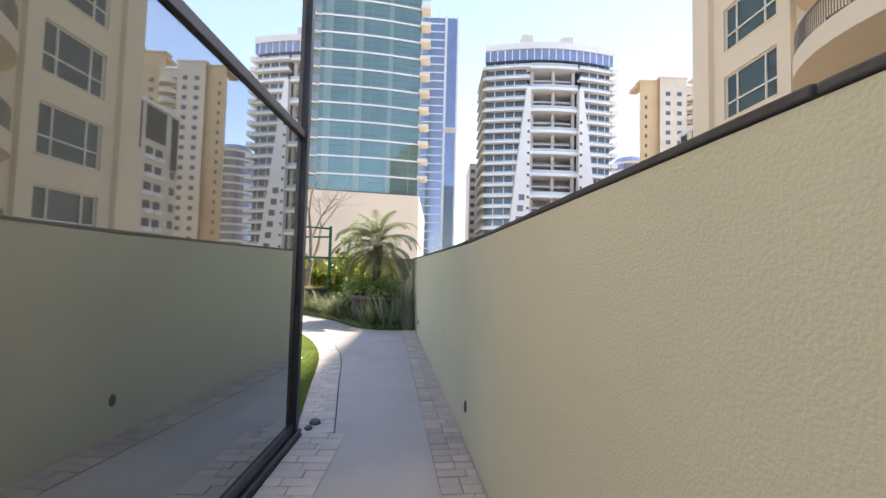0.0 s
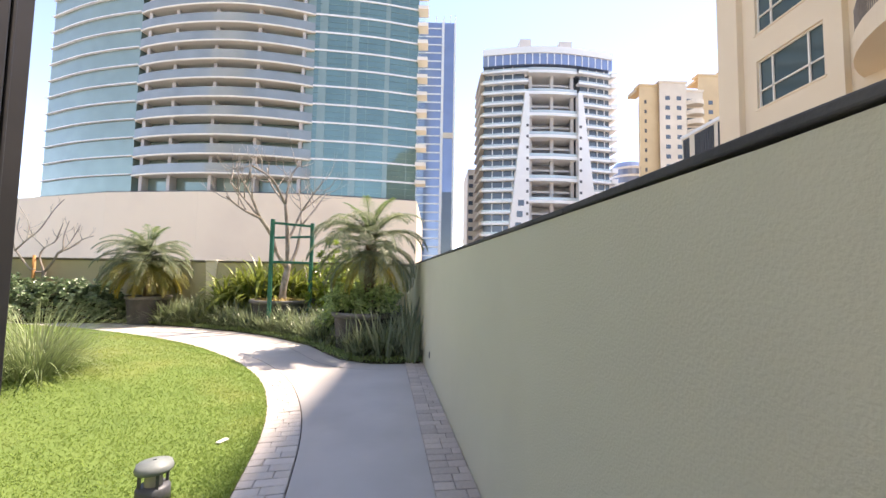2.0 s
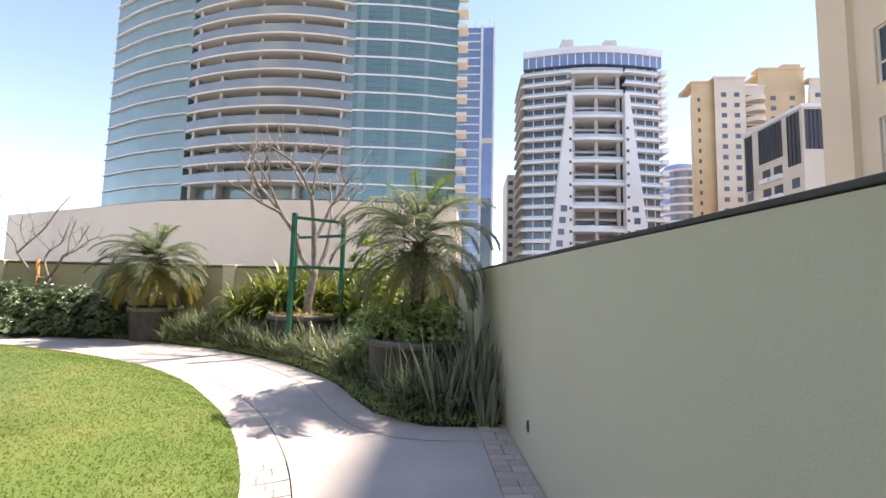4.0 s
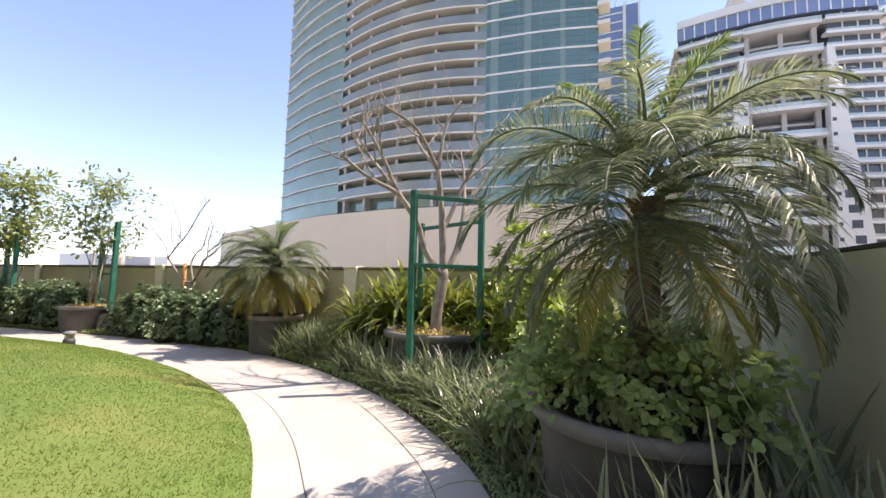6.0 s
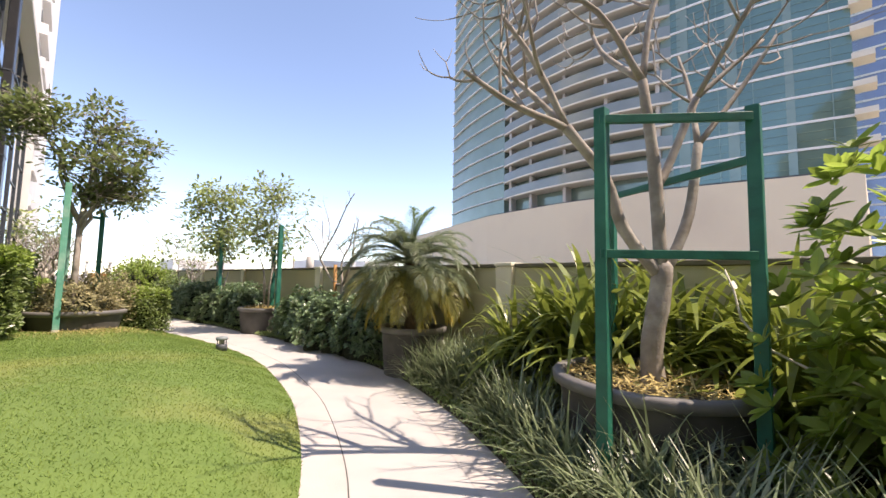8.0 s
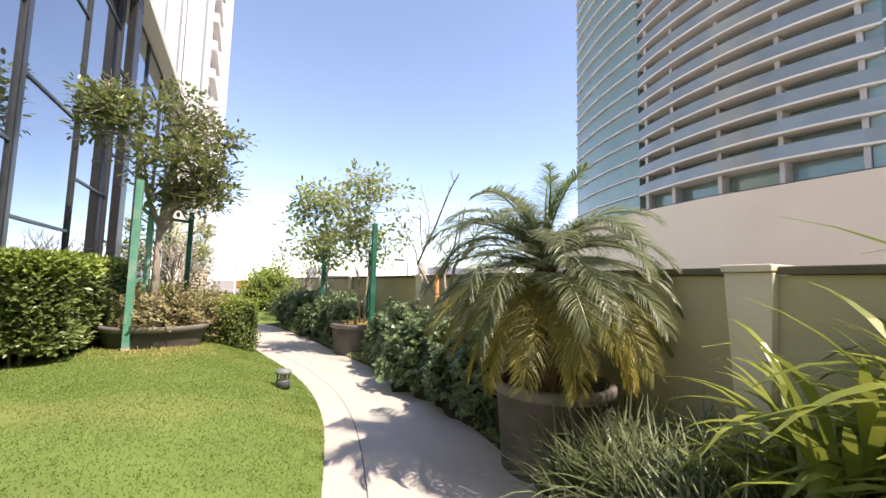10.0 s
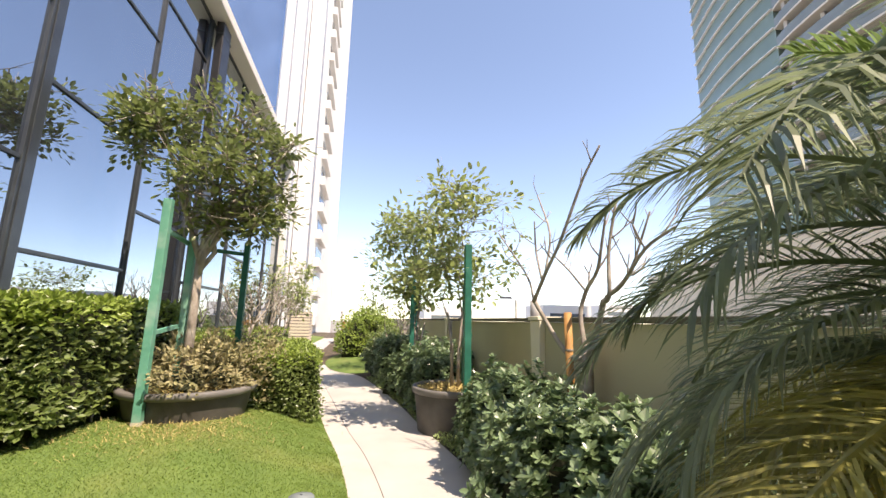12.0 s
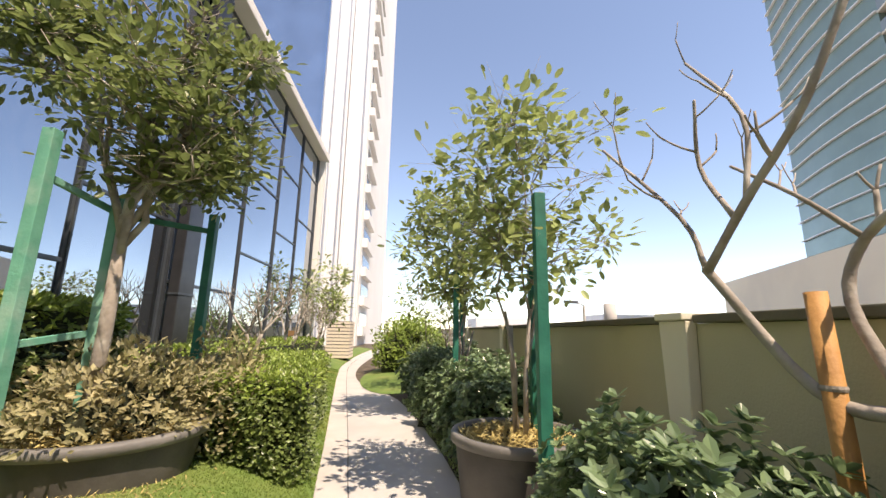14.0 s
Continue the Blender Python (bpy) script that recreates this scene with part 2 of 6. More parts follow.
# ---- mesh tools ----
class Shape:
    """Vertices and faces of one mesh, gathered by simple strokes."""

    def __init__(self):
        self.v, self.f = [], []

    def add(self, verts, faces):
        k = len(self.v)
        self.v.extend(tuple(p) for p in verts)
        self.f.extend(tuple(i + k for i in face) for face in faces)

    def box(self, x0, x1, y0, y1, z0, z1, m=None):
        p = [Vector((x, y, z)) for z in (z0, z1) for y in (y0, y1) for x in (x0, x1)]
        if m:
            p = [m @ q for q in p]
        self.add(p, [(0, 2, 3, 1), (4, 5, 7, 6), (0, 1, 5, 4), (2, 6, 7, 3), (0, 4, 6, 2), (1, 3, 7, 5)])

    def tube(self, pts, radii, sides=6):
        pts = [Vector(p) for p in pts]
        rings, side = [], Vector((1, 0.13, 0))
        for i, p in enumerate(pts):
            d = (pts[min(i + 1, len(pts) - 1)] - pts[max(i - 1, 0)]).normalized()
            side = (side - d * side.dot(d))
            side = side.normalized() if side.length > 1e-4 else d.orthogonal().normalized()
            up = d.cross(side)
            rings.append([p + radii[i] * (math.cos(a) * side + math.sin(a) * up) for a in (2 * math.pi * k / sides for k in range(sides))])
        faces = [(i * sides + k, i * sides + (k + 1) % sides, (i + 1) * sides + (k + 1) % sides, (i + 1) * sides + k)
                 for i in range(len(pts) - 1) for k in range(sides)]
        n = (len(pts) - 1) * sides
        self.add([q for r in rings for q in r], faces + [tuple(range(sides))[::-1], tuple(range(n, n + sides))])

    def lathe(self, profile, sides=40, at=(0, 0, 0), closed=False):
        x, y, z = at
        v = [(x + r * math.cos(2 * math.pi * k / sides), y + r * math.sin(2 * math.pi * k / sides), z + h) for r, h in profile for k in range(sides)]
        rows = len(profile)
        f = [(i % rows * sides + k, i % rows * sides + (k + 1) % sides, (i + 1) % rows * sides + (k + 1) % sides, (i + 1) % rows * sides + k)
             for i in range(rows if closed else rows - 1) for k in range(sides)]
        self.add(v, f)

    def prism(self, plan, z0, z1):
        n = len(plan)
        self.add([(x, y, z0) for x, y in plan] + [(x, y, z1) for x, y in plan],
                 [tuple(range(n))[::-1], tuple(range(n, 2 * n))] + [(i, (i + 1) % n, n + (i + 1) % n, n + i) for i in range(n)])

    def leaf(self, p, d, n, length, width, fold=0.25, at=0.45):
        """A pointed leaf from p along d, folded about its midrib; n is its upper side."""
        s = d.cross(n).normalized() * width * 0.5
        up = n * width * fold
        self.add([p, p + d * length * at + s + up, p + d * length, p + d * length * at - s + up, p + d * length * (at + 0.05)],
                 [(0, 1, 4), (1, 2, 4), (0, 4, 3), (4, 2, 3)])

    def round_leaf(self, p, d, n, length, width):
        """A rounded leaf from p along d, slightly cupped, widest past its middle."""
        s = d.cross(n).normalized() * width * 0.5
        up = n * width * 0.12
        rim = [p + d * length * a + s * b + up * abs(b) for a, b in ((0.06, 0.45), (0.4, 0.95), (0.75, 0.85), (1.0, 0.1), (1.0, -0.1), (0.75, -0.85), (0.4, -0.95), (0.06, -0.45))]
        self.add([p + d * length * 0.5] + rim, [(0, k, k + 1) for k in range(1, 8)] + [(0, 8, 1)])

    def strap(self, p, heading, lean, length, width, droop, steps=5, tip=0.15):
        """A long narrow leaf that rises from p and bends over."""
        d = Vector((math.cos(heading) * math.sin(lean), math.sin(heading) * math.sin(lean), math.cos(lean)))
        s = Vector((-math.sin(heading), math.cos(heading), 0))
        q, v = Vector(p), []
        for i in range(steps + 1):
            u = i / steps
            w = width * (0.55 + 0.9 * u if u < 0.4 else 0.91 * (1 - (u - 0.4) / 0.6) + tip * (u - 0.4))
            v += [q - s * w / 2, q + s * w / 2]
            q = q + d * length / steps
            d = (d + Vector((0, 0, -droop / steps)) + Vector((math.cos(heading), math.sin(heading), 0)) * droop * 0.35 / steps).normalized()
        self.add(v, [(2 * i, 2 * i + 1, 2 * i + 3, 2 * i + 2) for i in range(steps)])

    def mesh(self, name, mat, smooth=False):
        me = bpy.data.meshes.new(name)
        me.from_pydata(self.v, [], self.f)
        me.materials.append(mat if not isinstance(mat, str) else MAT[mat])
        if smooth:
            me.polygons.foreach_set("use_smooth", [True] * len(me.polygons))
        me.update()
        return me


def part(name, shape, mat, parent=None, label="", smooth=False):
    me = shape if isinstance(shape, bpy.types.Mesh) else shape.mesh(name, mat, smooth)
    ob = new(name, me)
    if parent is not None:
        ob.parent = parent
    if label:
        tagged(ob, label)
    return ob


def thing(name, at, label, category, group="", turn=0.0):
    ob = new(name)
    ob.matrix_world = pose(*at, 0, 0, turn)
    ob.empty_display_size = 0.1
    return tagged(ob, label, category, group)


def bevelled(ob, width, segments=2):
    b = ob.modifiers.new("edge", "BEVEL")
    b.width, b.segments, b.limit_method = width, segments, "ANGLE"
    return ob


def spline(points, n):
    """n points, evenly spaced, on a smooth line through the given ones."""
    p = [Vector((*q, 0)) for q in points]
    p = [2 * p[0] - p[1]] + p + [2 * p[-1] - p[-2]]
    fine = []
    for i in range(1, len(p) - 2):
        for k in range(16):
            u = k / 16
            fine.append(0.5 * (2 * p[i] + (p[i + 1] - p[i - 1]) * u + (2 * p[i - 1] - 5 * p[i] + 4 * p[i + 1] - p[i + 2]) * u * u
                               + (3 * p[i] - p[i - 1] - 3 * p[i + 1] + p[i + 2]) * u ** 3))
    fine.append(p[-2])
    run = [0.0]
    for a, b in zip(fine, fine[1:]):
        run.append(run[-1] + (b - a).length)
    out, j = [], 0
    for k in range(n):
        s = run[-1] * k / (n - 1)
        while j < len(run) - 2 and run[j + 1] < s:
            j += 1
        u = (s - run[j]) / max(1e-9, run[j + 1] - run[j])
        out.append(fine[j].lerp(fine[j + 1], min(1, u)))
    return out


rng = random.Random(7)
uni = rng.uniform

# ---- plan ----
LAWN_EDGE = spline([(-0.345, 4.1), (-0.48, 4.75), (-0.63, 5.46), (-0.91, 6.82), (-1.23, 7.8), (-1.72, 8.8), (-2.45, 9.8), (-3.2, 10.55), (-3.95, 11.2),
                    (-5.0, 11.87), (-6.4, 12.45), (-7.4, 12.74), (-9.1, 13.05), (-10.6, 13.1), (-12.2, 12.92), (-13.7, 12.62), (-15.9, 12.26),
                    (-20.1, 11.55), (-25.0, 10.75), (-29.0, 10.25), (-36.0, 9.9), (-44.0, 9.9)], 240)
BED_EDGE = spline([(0.40, 9.95), (-0.3, 9.9), (-0.6, 9.93), (-0.92, 10.12), (-1.32, 10.64), (-2.0, 11.58), (-3.1, 12.55), (-3.84, 13.04), (-4.48, 13.37), (-5.6, 13.87),
                   (-7.35, 14.42), (-9.2, 14.6), (-10.3, 14.57), (-11.56, 14.45), (-13.7, 14.14), (-15.5, 13.93), (-17.7, 13.57), (-19.8, 13.1),
                   (-22.0, 12.1), (-24.7, 11.45), (-28.7, 11.1), (-36.0, 11.0), (-44.0, 11.0)], 240)
BACK_Y = 15.6
GLASS_X = -0.345
FACADE_Y = 8.9


def wall_x(y):
    return 1.566 - 0.1155 * y


def lawn_z(x, y):
    d = min((Vector((x, y, 0)) - q).length for q in LAWN_EDGE[::3])
    u = min(1, max(0, (d - 0.05) / 1.7))
    w = min(1, max(0, (y - 6.5) / 3.5))
    return 0.36 * math.sin(math.pi / 2 * u) * w + 0.015


# ---- the large structure ----
s = Shape()
s.box(-4000, 4000, -4000, 4000, -12.6, -12.0)
tagged(part("ground", s, "street"), "sandy street level far below the roof terrace", "ground", kind="structure")
s = Shape()
s.box(-60, 1.9, -6, 15.95, -1.0, -0.03)
tagged(part("terrace_slab", s, "soil"), "dark earth and slab under the roof garden", "slab", kind="structure")

# oblique boundary wall beside the passage
def wall_rise(y):
    return 0.027 * max(0.0, 4.0 - y)


def sloped(shape, y, y2, x_in, x_out, z0, z1, rise0=1.0):
    """A piece of the boundary wall or its coping whose top follows the slope."""
    v = [(wall_x(a) + o, a, z + k * wall_rise(a)) for z, k in ((z0, rise0), (z1, 1.0)) for a, o in ((y, x_in), (y, x_out), (y2, x_out), (y2, x_in))]
    shape.add(v, [(3, 2, 1, 0), (4, 5, 6, 7), (0, 1, 5, 4), (1, 2, 6, 5), (2, 3, 7, 6), (3, 0, 4, 7)])


s = Shape()
sloped(s, -6, 4, 0, 0.22, -0.5, 1.669, 0.0)
sloped(s, 4, BACK_Y, 0, 0.22, -0.5, 1.669, 0.0)
wall_east = tagged(part("wall_east", s, "render"), "olive-beige wall with rough spray render", "wall", kind="structure")
y = -6.0
while y < BACK_Y:
    y2 = min(BACK_Y, y + 1.2)
    s = Shape()
    sloped(s, y + 0.003, y2 - 0.003, -0.006, 0.26, 1.672 + uni(0, 0.002), 1.694 + uni(0, 0.004))
    bevelled(part("coping_stone", s, "coping", wall_east, "dark grey coping slab"), 0.005)
    y = y2
s = Shape()
s.box(-60, wall_x(BACK_Y) + 0.2, BACK_Y, BACK_Y + 0.22, -0.5, 1.71)
wall_north = tagged(part("wall_north", s, "render_back"), "olive rendered parapet wall with a dark coping", "wall", kind="structure")
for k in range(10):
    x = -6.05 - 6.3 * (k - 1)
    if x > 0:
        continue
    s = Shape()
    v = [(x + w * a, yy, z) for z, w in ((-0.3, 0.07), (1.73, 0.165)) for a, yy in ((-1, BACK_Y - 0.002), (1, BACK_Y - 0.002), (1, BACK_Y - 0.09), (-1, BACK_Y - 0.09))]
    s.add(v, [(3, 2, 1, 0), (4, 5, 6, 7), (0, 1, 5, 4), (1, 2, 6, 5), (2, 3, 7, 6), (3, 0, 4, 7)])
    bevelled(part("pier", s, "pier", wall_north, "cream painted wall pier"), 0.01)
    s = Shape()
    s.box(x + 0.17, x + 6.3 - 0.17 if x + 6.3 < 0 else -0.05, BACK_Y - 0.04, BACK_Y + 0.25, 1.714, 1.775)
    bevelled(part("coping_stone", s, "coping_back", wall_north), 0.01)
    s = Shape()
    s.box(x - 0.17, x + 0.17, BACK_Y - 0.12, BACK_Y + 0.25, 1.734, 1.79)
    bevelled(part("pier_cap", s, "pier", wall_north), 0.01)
# small oval outlets in the boundary wall
for y, z in ((3.98, 0.31), (9.12, 0.31)):
    v = tagged(new("wall_vent"), "small dark oval outlet set in the rendered wall", "vent")
    v.matrix_world = pose(wall_x(y), y, z, 0, -90, 6.6) @ Matrix.Diagonal((1.0, 0.55, 1.0, 1.0))
    s = Shape()
    s.lathe([(0.05, 0.0), (0.05, 0.008), (0.042, 0.012), (0.036, 0.006), (0.03, -0.02)], 24)
    part("collar", s, "lampbody", v, smooth=True)
    s = Shape()
    s.lathe([(0.037, 0.003), (0.001, 0.002)], 20)
    part("opening", s, "recess", v)

# concrete walk: field between its borders
BORDER = 0.34


def inset(line, k, d):
    a, b = line[max(0, k - 1)], line[min(len(line) - 1, k + 1)]
    t = (b - a).normalized()
    return line[k] + Vector((t.y, -t.x, 0)) * d


inner = [inset(LAWN_EDGE, k, BORDER) for k in range(len(LAWN_EDGE))]
inner_gap = [inset(LAWN_EDGE, k, BORDER - 0.012) for k in range(len(LAWN_EDGE))]
s = Shape()
start = [Vector((GLASS_X + 0.45, -6, 0)), Vector((GLASS_X + 0.45, 0, 0)), Vector((GLASS_X + 0.44, 3, 0))]
left = start + inner
right = [Vector((wall_x(y) - 0.30, y, 0)) for y in (-6, 0, 3)]
fixed = [Vector((wall_x(y) - 0.30, y, 0)) for y in np.linspace(3.3, 9.6, 40)] + BED_EDGE[8:]
for k in range(len(inner)):
    right.append(fixed[round(k * (len(fixed) - 1) / (len(inner) - 1))])
s.v = [(p.x, p.y, 0.0) for p in left] + [(p.x, p.y, 0.0) for p in right]
n = len(left)
s.f = [(i, n + i, n + i + 1, i + 1) for i in range(n - 1)]
tagged(part("path", s, "path"), "smooth pale grey concrete garden path", "path", kind="structure")
def strip(line, d0, d1, z, k0, k1):
    """A flat ribbon beside a line, between two distances to its right."""
    sh = Shape()
    ks = range(k0, k1)
    sh.v = [(*inset(line, k, d0).xy, z) for k in ks] + [(*inset(line, k, d1).xy, z) for k in ks]
    m = len(ks)
    sh.f = [(i, m + i, m + i + 1, i + 1) for i in range(m - 1)]
    return sh


s = Shape()
k0 = 24
s.v = [(p.x, p.y, 0.004) for p in LAWN_EDGE[k0:]] + [(p.x, p.y, 0.004) for p in inner_gap[k0:]]
n = len(LAWN_EDGE) - k0
s.f = [(i, n + i, n + i + 1, i + 1) for i in range(n - 1)]
lawn_border = tagged(part("path_border", s, "border"), "pale concrete border strip along the lawn", "border", kind="structure")
part("joint", strip(LAWN_EDGE, BORDER - 0.012, BORDER - 0.001, 0.0025, 24, 150), "joint", lawn_border, "thin dark joint")
bed_border = tagged(part("bed_border", strip(BED_EDGE, -0.36, -0.0, 0.004, 1, 44), "border"), "pale concrete border strip along the planted bed", "border", kind="structure")
part("joint", strip(BED_EDGE, -0.368, -0.361, 0.0025, 3, 27), "joint", bed_border, "thin dark joint")

# planted bed between the walk and the boundary walls
s = Shape()
n = len(BED_EDGE)
back = [Vector((min(wall_x(p.y), 0.3) if k < 20 else p.x, BACK_Y if k >= 20 else p.y + (BACK_Y - p.y) * min(1, k / 19), 0)) for k, p in enumerate(BED_EDGE)]
s.v = [(p.x, p.y, -0.01) for p in BED_EDGE] + [(p.x, p.y, 0.05) for p in back]
s.f = [(i, i + 1, n + i + 1, n + i) for i in range(n - 1)]
tagged(part("planting_bed", s, "soil"), "dark soil of the planted bed beside the path", "soil", kind="structure")

# lawn: a sheet that rises gently away from the walk
rear = spline([(-0.42, 4.06), (-1.5, 4.06), (-4, 4.06), (-8, 4.1), (-10.4, 4.6), (-10.6, 7.0), (-10.8, 8.8), (-12.5, 8.86), (-16, 8.86), (-24, 8.86), (-30, 8.86), (-44, 8.86)], 240)
s = Shape()
m = 16
for k, (a, b) in enumerate(zip(LAWN_EDGE, rear)):
    for j in range(m + 1):
        p = a.lerp(b, (j / m) ** 1.3)
        s.v.append((p.x, p.y, lawn_z(p.x, p.y) if j else 0.012))
s.f = [(k * (m + 1) + j, k * (m + 1) + j + 1, (k + 1) * (m + 1) + j + 1, (k + 1) * (m + 1) + j) for k in range(239) for j in range(m)]
lawn = tagged(part("lawn", s, "lawn", smooth=True), "short mown green lawn with pale dry patches", "lawn", kind="structure")

# second small lawn beyond the bend
s = Shape()
ring = [(-24.5 + 4.2 * math.cos(a), 13.0 + 1.25 * math.sin(a)) for a in np.linspace(0, 2 * math.pi, 40, endpoint=False)]
s.v = [(-24.5, 13.0, 0.14)] + [(x, y, 0.012) for x, y in ring]
s.f = [(0, 1 + i, 1 + (i + 1) % 40) for i in range(40)]
tagged(part("far_lawn", s, "lawn", smooth=True), "small green lawn beyond the bend of the path", "lawn", kind="structure")


# ---- glass pavilion beside the passage ----
def curtain_wall(name, at, turn, xs, zs, glass, frame_mat, label, deep=0.09, wide=0.06, skip=()):
    """A glazed wall along local +x facing local -y, of panes between mullions at xs and transoms at zs."""
    w = thing(name, at, label, "glass wall", turn=turn)
    tagged(w, kind="structure")
    for i in range(len(xs) - 1):
        for j in range(len(zs) - 1):
            s = Shape()
            tilt = uni(-0.004, 0.004)
            s.box(xs[i] + wide / 2, xs[i + 1] - wide / 2, tilt, 0.02 + tilt, zs[j] + wide / 2, zs[j + 1] - wide / 2)
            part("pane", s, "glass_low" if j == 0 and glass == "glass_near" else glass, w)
    for x in xs:
        s = Shape()
        s.box(x - wide / 2, x + wide / 2, -deep, 0.05, zs[0] - wide / 2, zs[-1] + wide / 2)
        s.box(x - wide / 2 - 0.006, x - wide / 2, -deep * 0.35, -deep * 0.2, zs[0], zs[-1])
        bevelled(part("mullion", s, frame_mat, w), 0.006)
    for z in zs:
        for i in range(len(xs) - 1):
            s = Shape()
            s.box(xs[i] + wide / 2 + 0.001, xs[i + 1] - wide / 2 - 0.001, -deep * 0.6, 0.045, z - wide / 2, z + wide / 2)
            bevelled(part("transom", s, frame_mat, w), 0.006)
    return w


# facing +x: local x runs along world +y
curtain_wall("wall_glass_passage", (GLASS_X, -5.0, 0.07), 90, [0.0, 2.8, 5.6, 9.04], [0.03, 2.5, 5.0, 7.4], "glass_near", "frame",
             "dark-framed mirror glass wall beside the passage", 0.045, 0.07)
s = Shape()
s.box(GLASS_X - 0.12, GLASS_X + 0.06, -5.0, 4.12, -0.02, 0.06)
bevelled(tagged(part("glass_wall_kerb", s, "frame"), "dark metal sill under the glass wall", "sill", kind="structure"), 0.01)
# facing +y, behind the lawn
curtain_wall("wall_glass_return", (GLASS_X - 0.02, 4.09, 0.05), 180, [0.0, 2.4, 4.9, 7.4, 10.2], [0.0, 2.5, 5.0, 7.4], "glass_near", "frame",
             "dark-framed mirror glass wall behind the lawn", 0.06, 0.07)
s = Shape()
s.box(-10.9, GLASS_X - 0.15, -6, 3.95, 7.45, 7.7)
tagged(part("pavilion_roof", s, "tower_shade"), "flat grey roof of the glass pavilion", "roof", kind="structure")
s = Shape()
s.box(-10.75, GLASS_X - 0.15, -5.9, -5.7, 0, 7.4)
s.box(-10.75, -10.6, -5.7, 8.5, 0, 7.4)
s.box(-10.5, -0.6, -2.0, -1.85, 0, 7.4)
tagged(part("wall_pavilion", s, "recess"), "dark inner walls of the glass pavilion", "wall", kind="structure")
s = Shape()
s.box(GLASS_X, 2.4, -6.2, -6.0, -0.5, 3.2)
tagged(part("wall_south", s, "render"), "olive rendered wall closing the passage", "wall", kind="structure")

# tall glazed front along the garden: bays whose transoms are staggered
FRONT_TOP = 9.15
gf = thing("wall_glass_garden", (0, FACADE_Y, 0), "tall blue-grey mirror glass front with staggered steel transoms", "glass wall")
tagged(gf, kind="structure")
MULLIONS = [(-10.6, 0.1), (-12.47, 0.11), (-14.85, 0.032), (-17.0, 0.06), (-19.9, 0.032), (-22.3, 0.032), (-24.5, 0.032), (-26.9, 0.1)]
for k, (x, hw) in enumerate(MULLIONS):
    s = Shape()
    s.box(x - hw, x + hw, -0.05, 0.06, 0.02, FRONT_TOP)
    s.box(x - hw * 0.55, x + hw * 0.55, 0.06, 0.075, 0.02, FRONT_TOP)
    bevelled(part("mullion", s, "frame_blue", gf), 0.006)
    if k == len(MULLIONS) - 1:
        continue
    x1, hw1 = MULLIONS[k + 1]
    levels = [0.05] + ([2.45, 4.7, 6.95] if k % 2 else [1.3, 3.55, 5.75, 7.95]) + [FRONT_TOP]
    for z0, z1 in zip(levels, levels[1:]):
        s = Shape()
        tilt = uni(-0.004, 0.004)
        s.box(x1 + hw1 + 0.002, x - hw - 0.002, tilt, 0.02 + tilt, z0 + 0.035, z1 - 0.035)
        part("pane", s, "glass_far", gf)
    for z in levels:
        s = Shape()
        s.box(x1 + hw1 + 0.001, x - hw - 0.001, -0.03, 0.05, z - 0.028, z + 0.028)
        bevelled(part("transom", s, "frame_blue", gf), 0.006)
col = thing("facade_column", (-17.2, FACADE_Y + 0.17, 0), "dark grey clad column on the glass front", "column", "columns of the glass front")
s = Shape()
s.box(-0.3, 0.22, -0.03, 0.16, 0, FRONT_TOP)
bevelled(part("shaft", s, "frame", col), 0.02)
for k in range(4):
    s = Shape()
    s.box(-0.312, 0.232, -0.02, 0.172, 2.2 + 2.2 * k, 2.24 + 2.2 * k)
    part("joint_band", s, "frame_blue", col)
s = Shape()
s.box(-27.2, -10.5, FACADE_Y - 0.3, FACADE_Y + 0.45, 9.2, 9.5)
tagged(bevelled(part("roof_edge", s, "tower_white"), 0.02), "white roof edge of the glass front", "roof edge", kind="structure")
s = Shape()
s.box(-27.2, -10.5, -10, FACADE_Y - 0.31, 8.9, 9.2)
s.box(-27.25, -27.02, -10, FACADE_Y + 0.3, 0, 9.18)
tagged(part("roof_garden_front", s, "tower_white"), "white flat roof behind the glass front", "roof", kind="structure")


# ---- towers ----
def tower(name, at, label):
    return tagged(thing(name, at, label, "tower block"), kind="")


# curved teal glass tower on a pink podium
teal = tower("teal_tower", (0, 0, 0), "curved teal glass tower with rows of white-edged balconies")
front = [(p.x, p.y) for p in spline([(-2.6, 72.2), (-10, 70.6), (-18.6, 69.6), (-32, 68.6), (-47.2, 70.2), (-60, 73.4), (-71, 78)], 41)]
B0, B1 = 10, 27
Z0, FLOOR, STOREYS = 14.2, 3.12, 27
TOP = Z0 + FLOOR * STOREYS
s = Shape()
s.prism(front[:B0 + 1] + [(front[B0][0] + 1.5, 100), (-2.0, 100)], Z0, TOP)
part("glass_wing", s, "teal_dark", teal, "dark teal glazing")
s = Shape()
s.prism(front[B1:] + [(-72.0, 100), (-46, 100)], Z0, TOP)
part("curved_glass", s, "teal_glass", teal, "smooth teal curved glazing")
s = Shape()
s.prism([(x, y + 1.5) for x, y in front[B0:B1 + 1]] + [(front[B1][0], 100), (front[B0][0], 100)], Z0, TOP)
part("balcony_wall", s, "teal_glass", teal, "recessed teal balcony glazing")
s = Shape()
s.prism([(-2.2, 74), (-2.2, 71.5), (-9, 70.2), (-14, 69.4), (-14, 74)], TOP - 0.1, TOP + 5)
part("roof_screen", s, "tower_shade", teal)


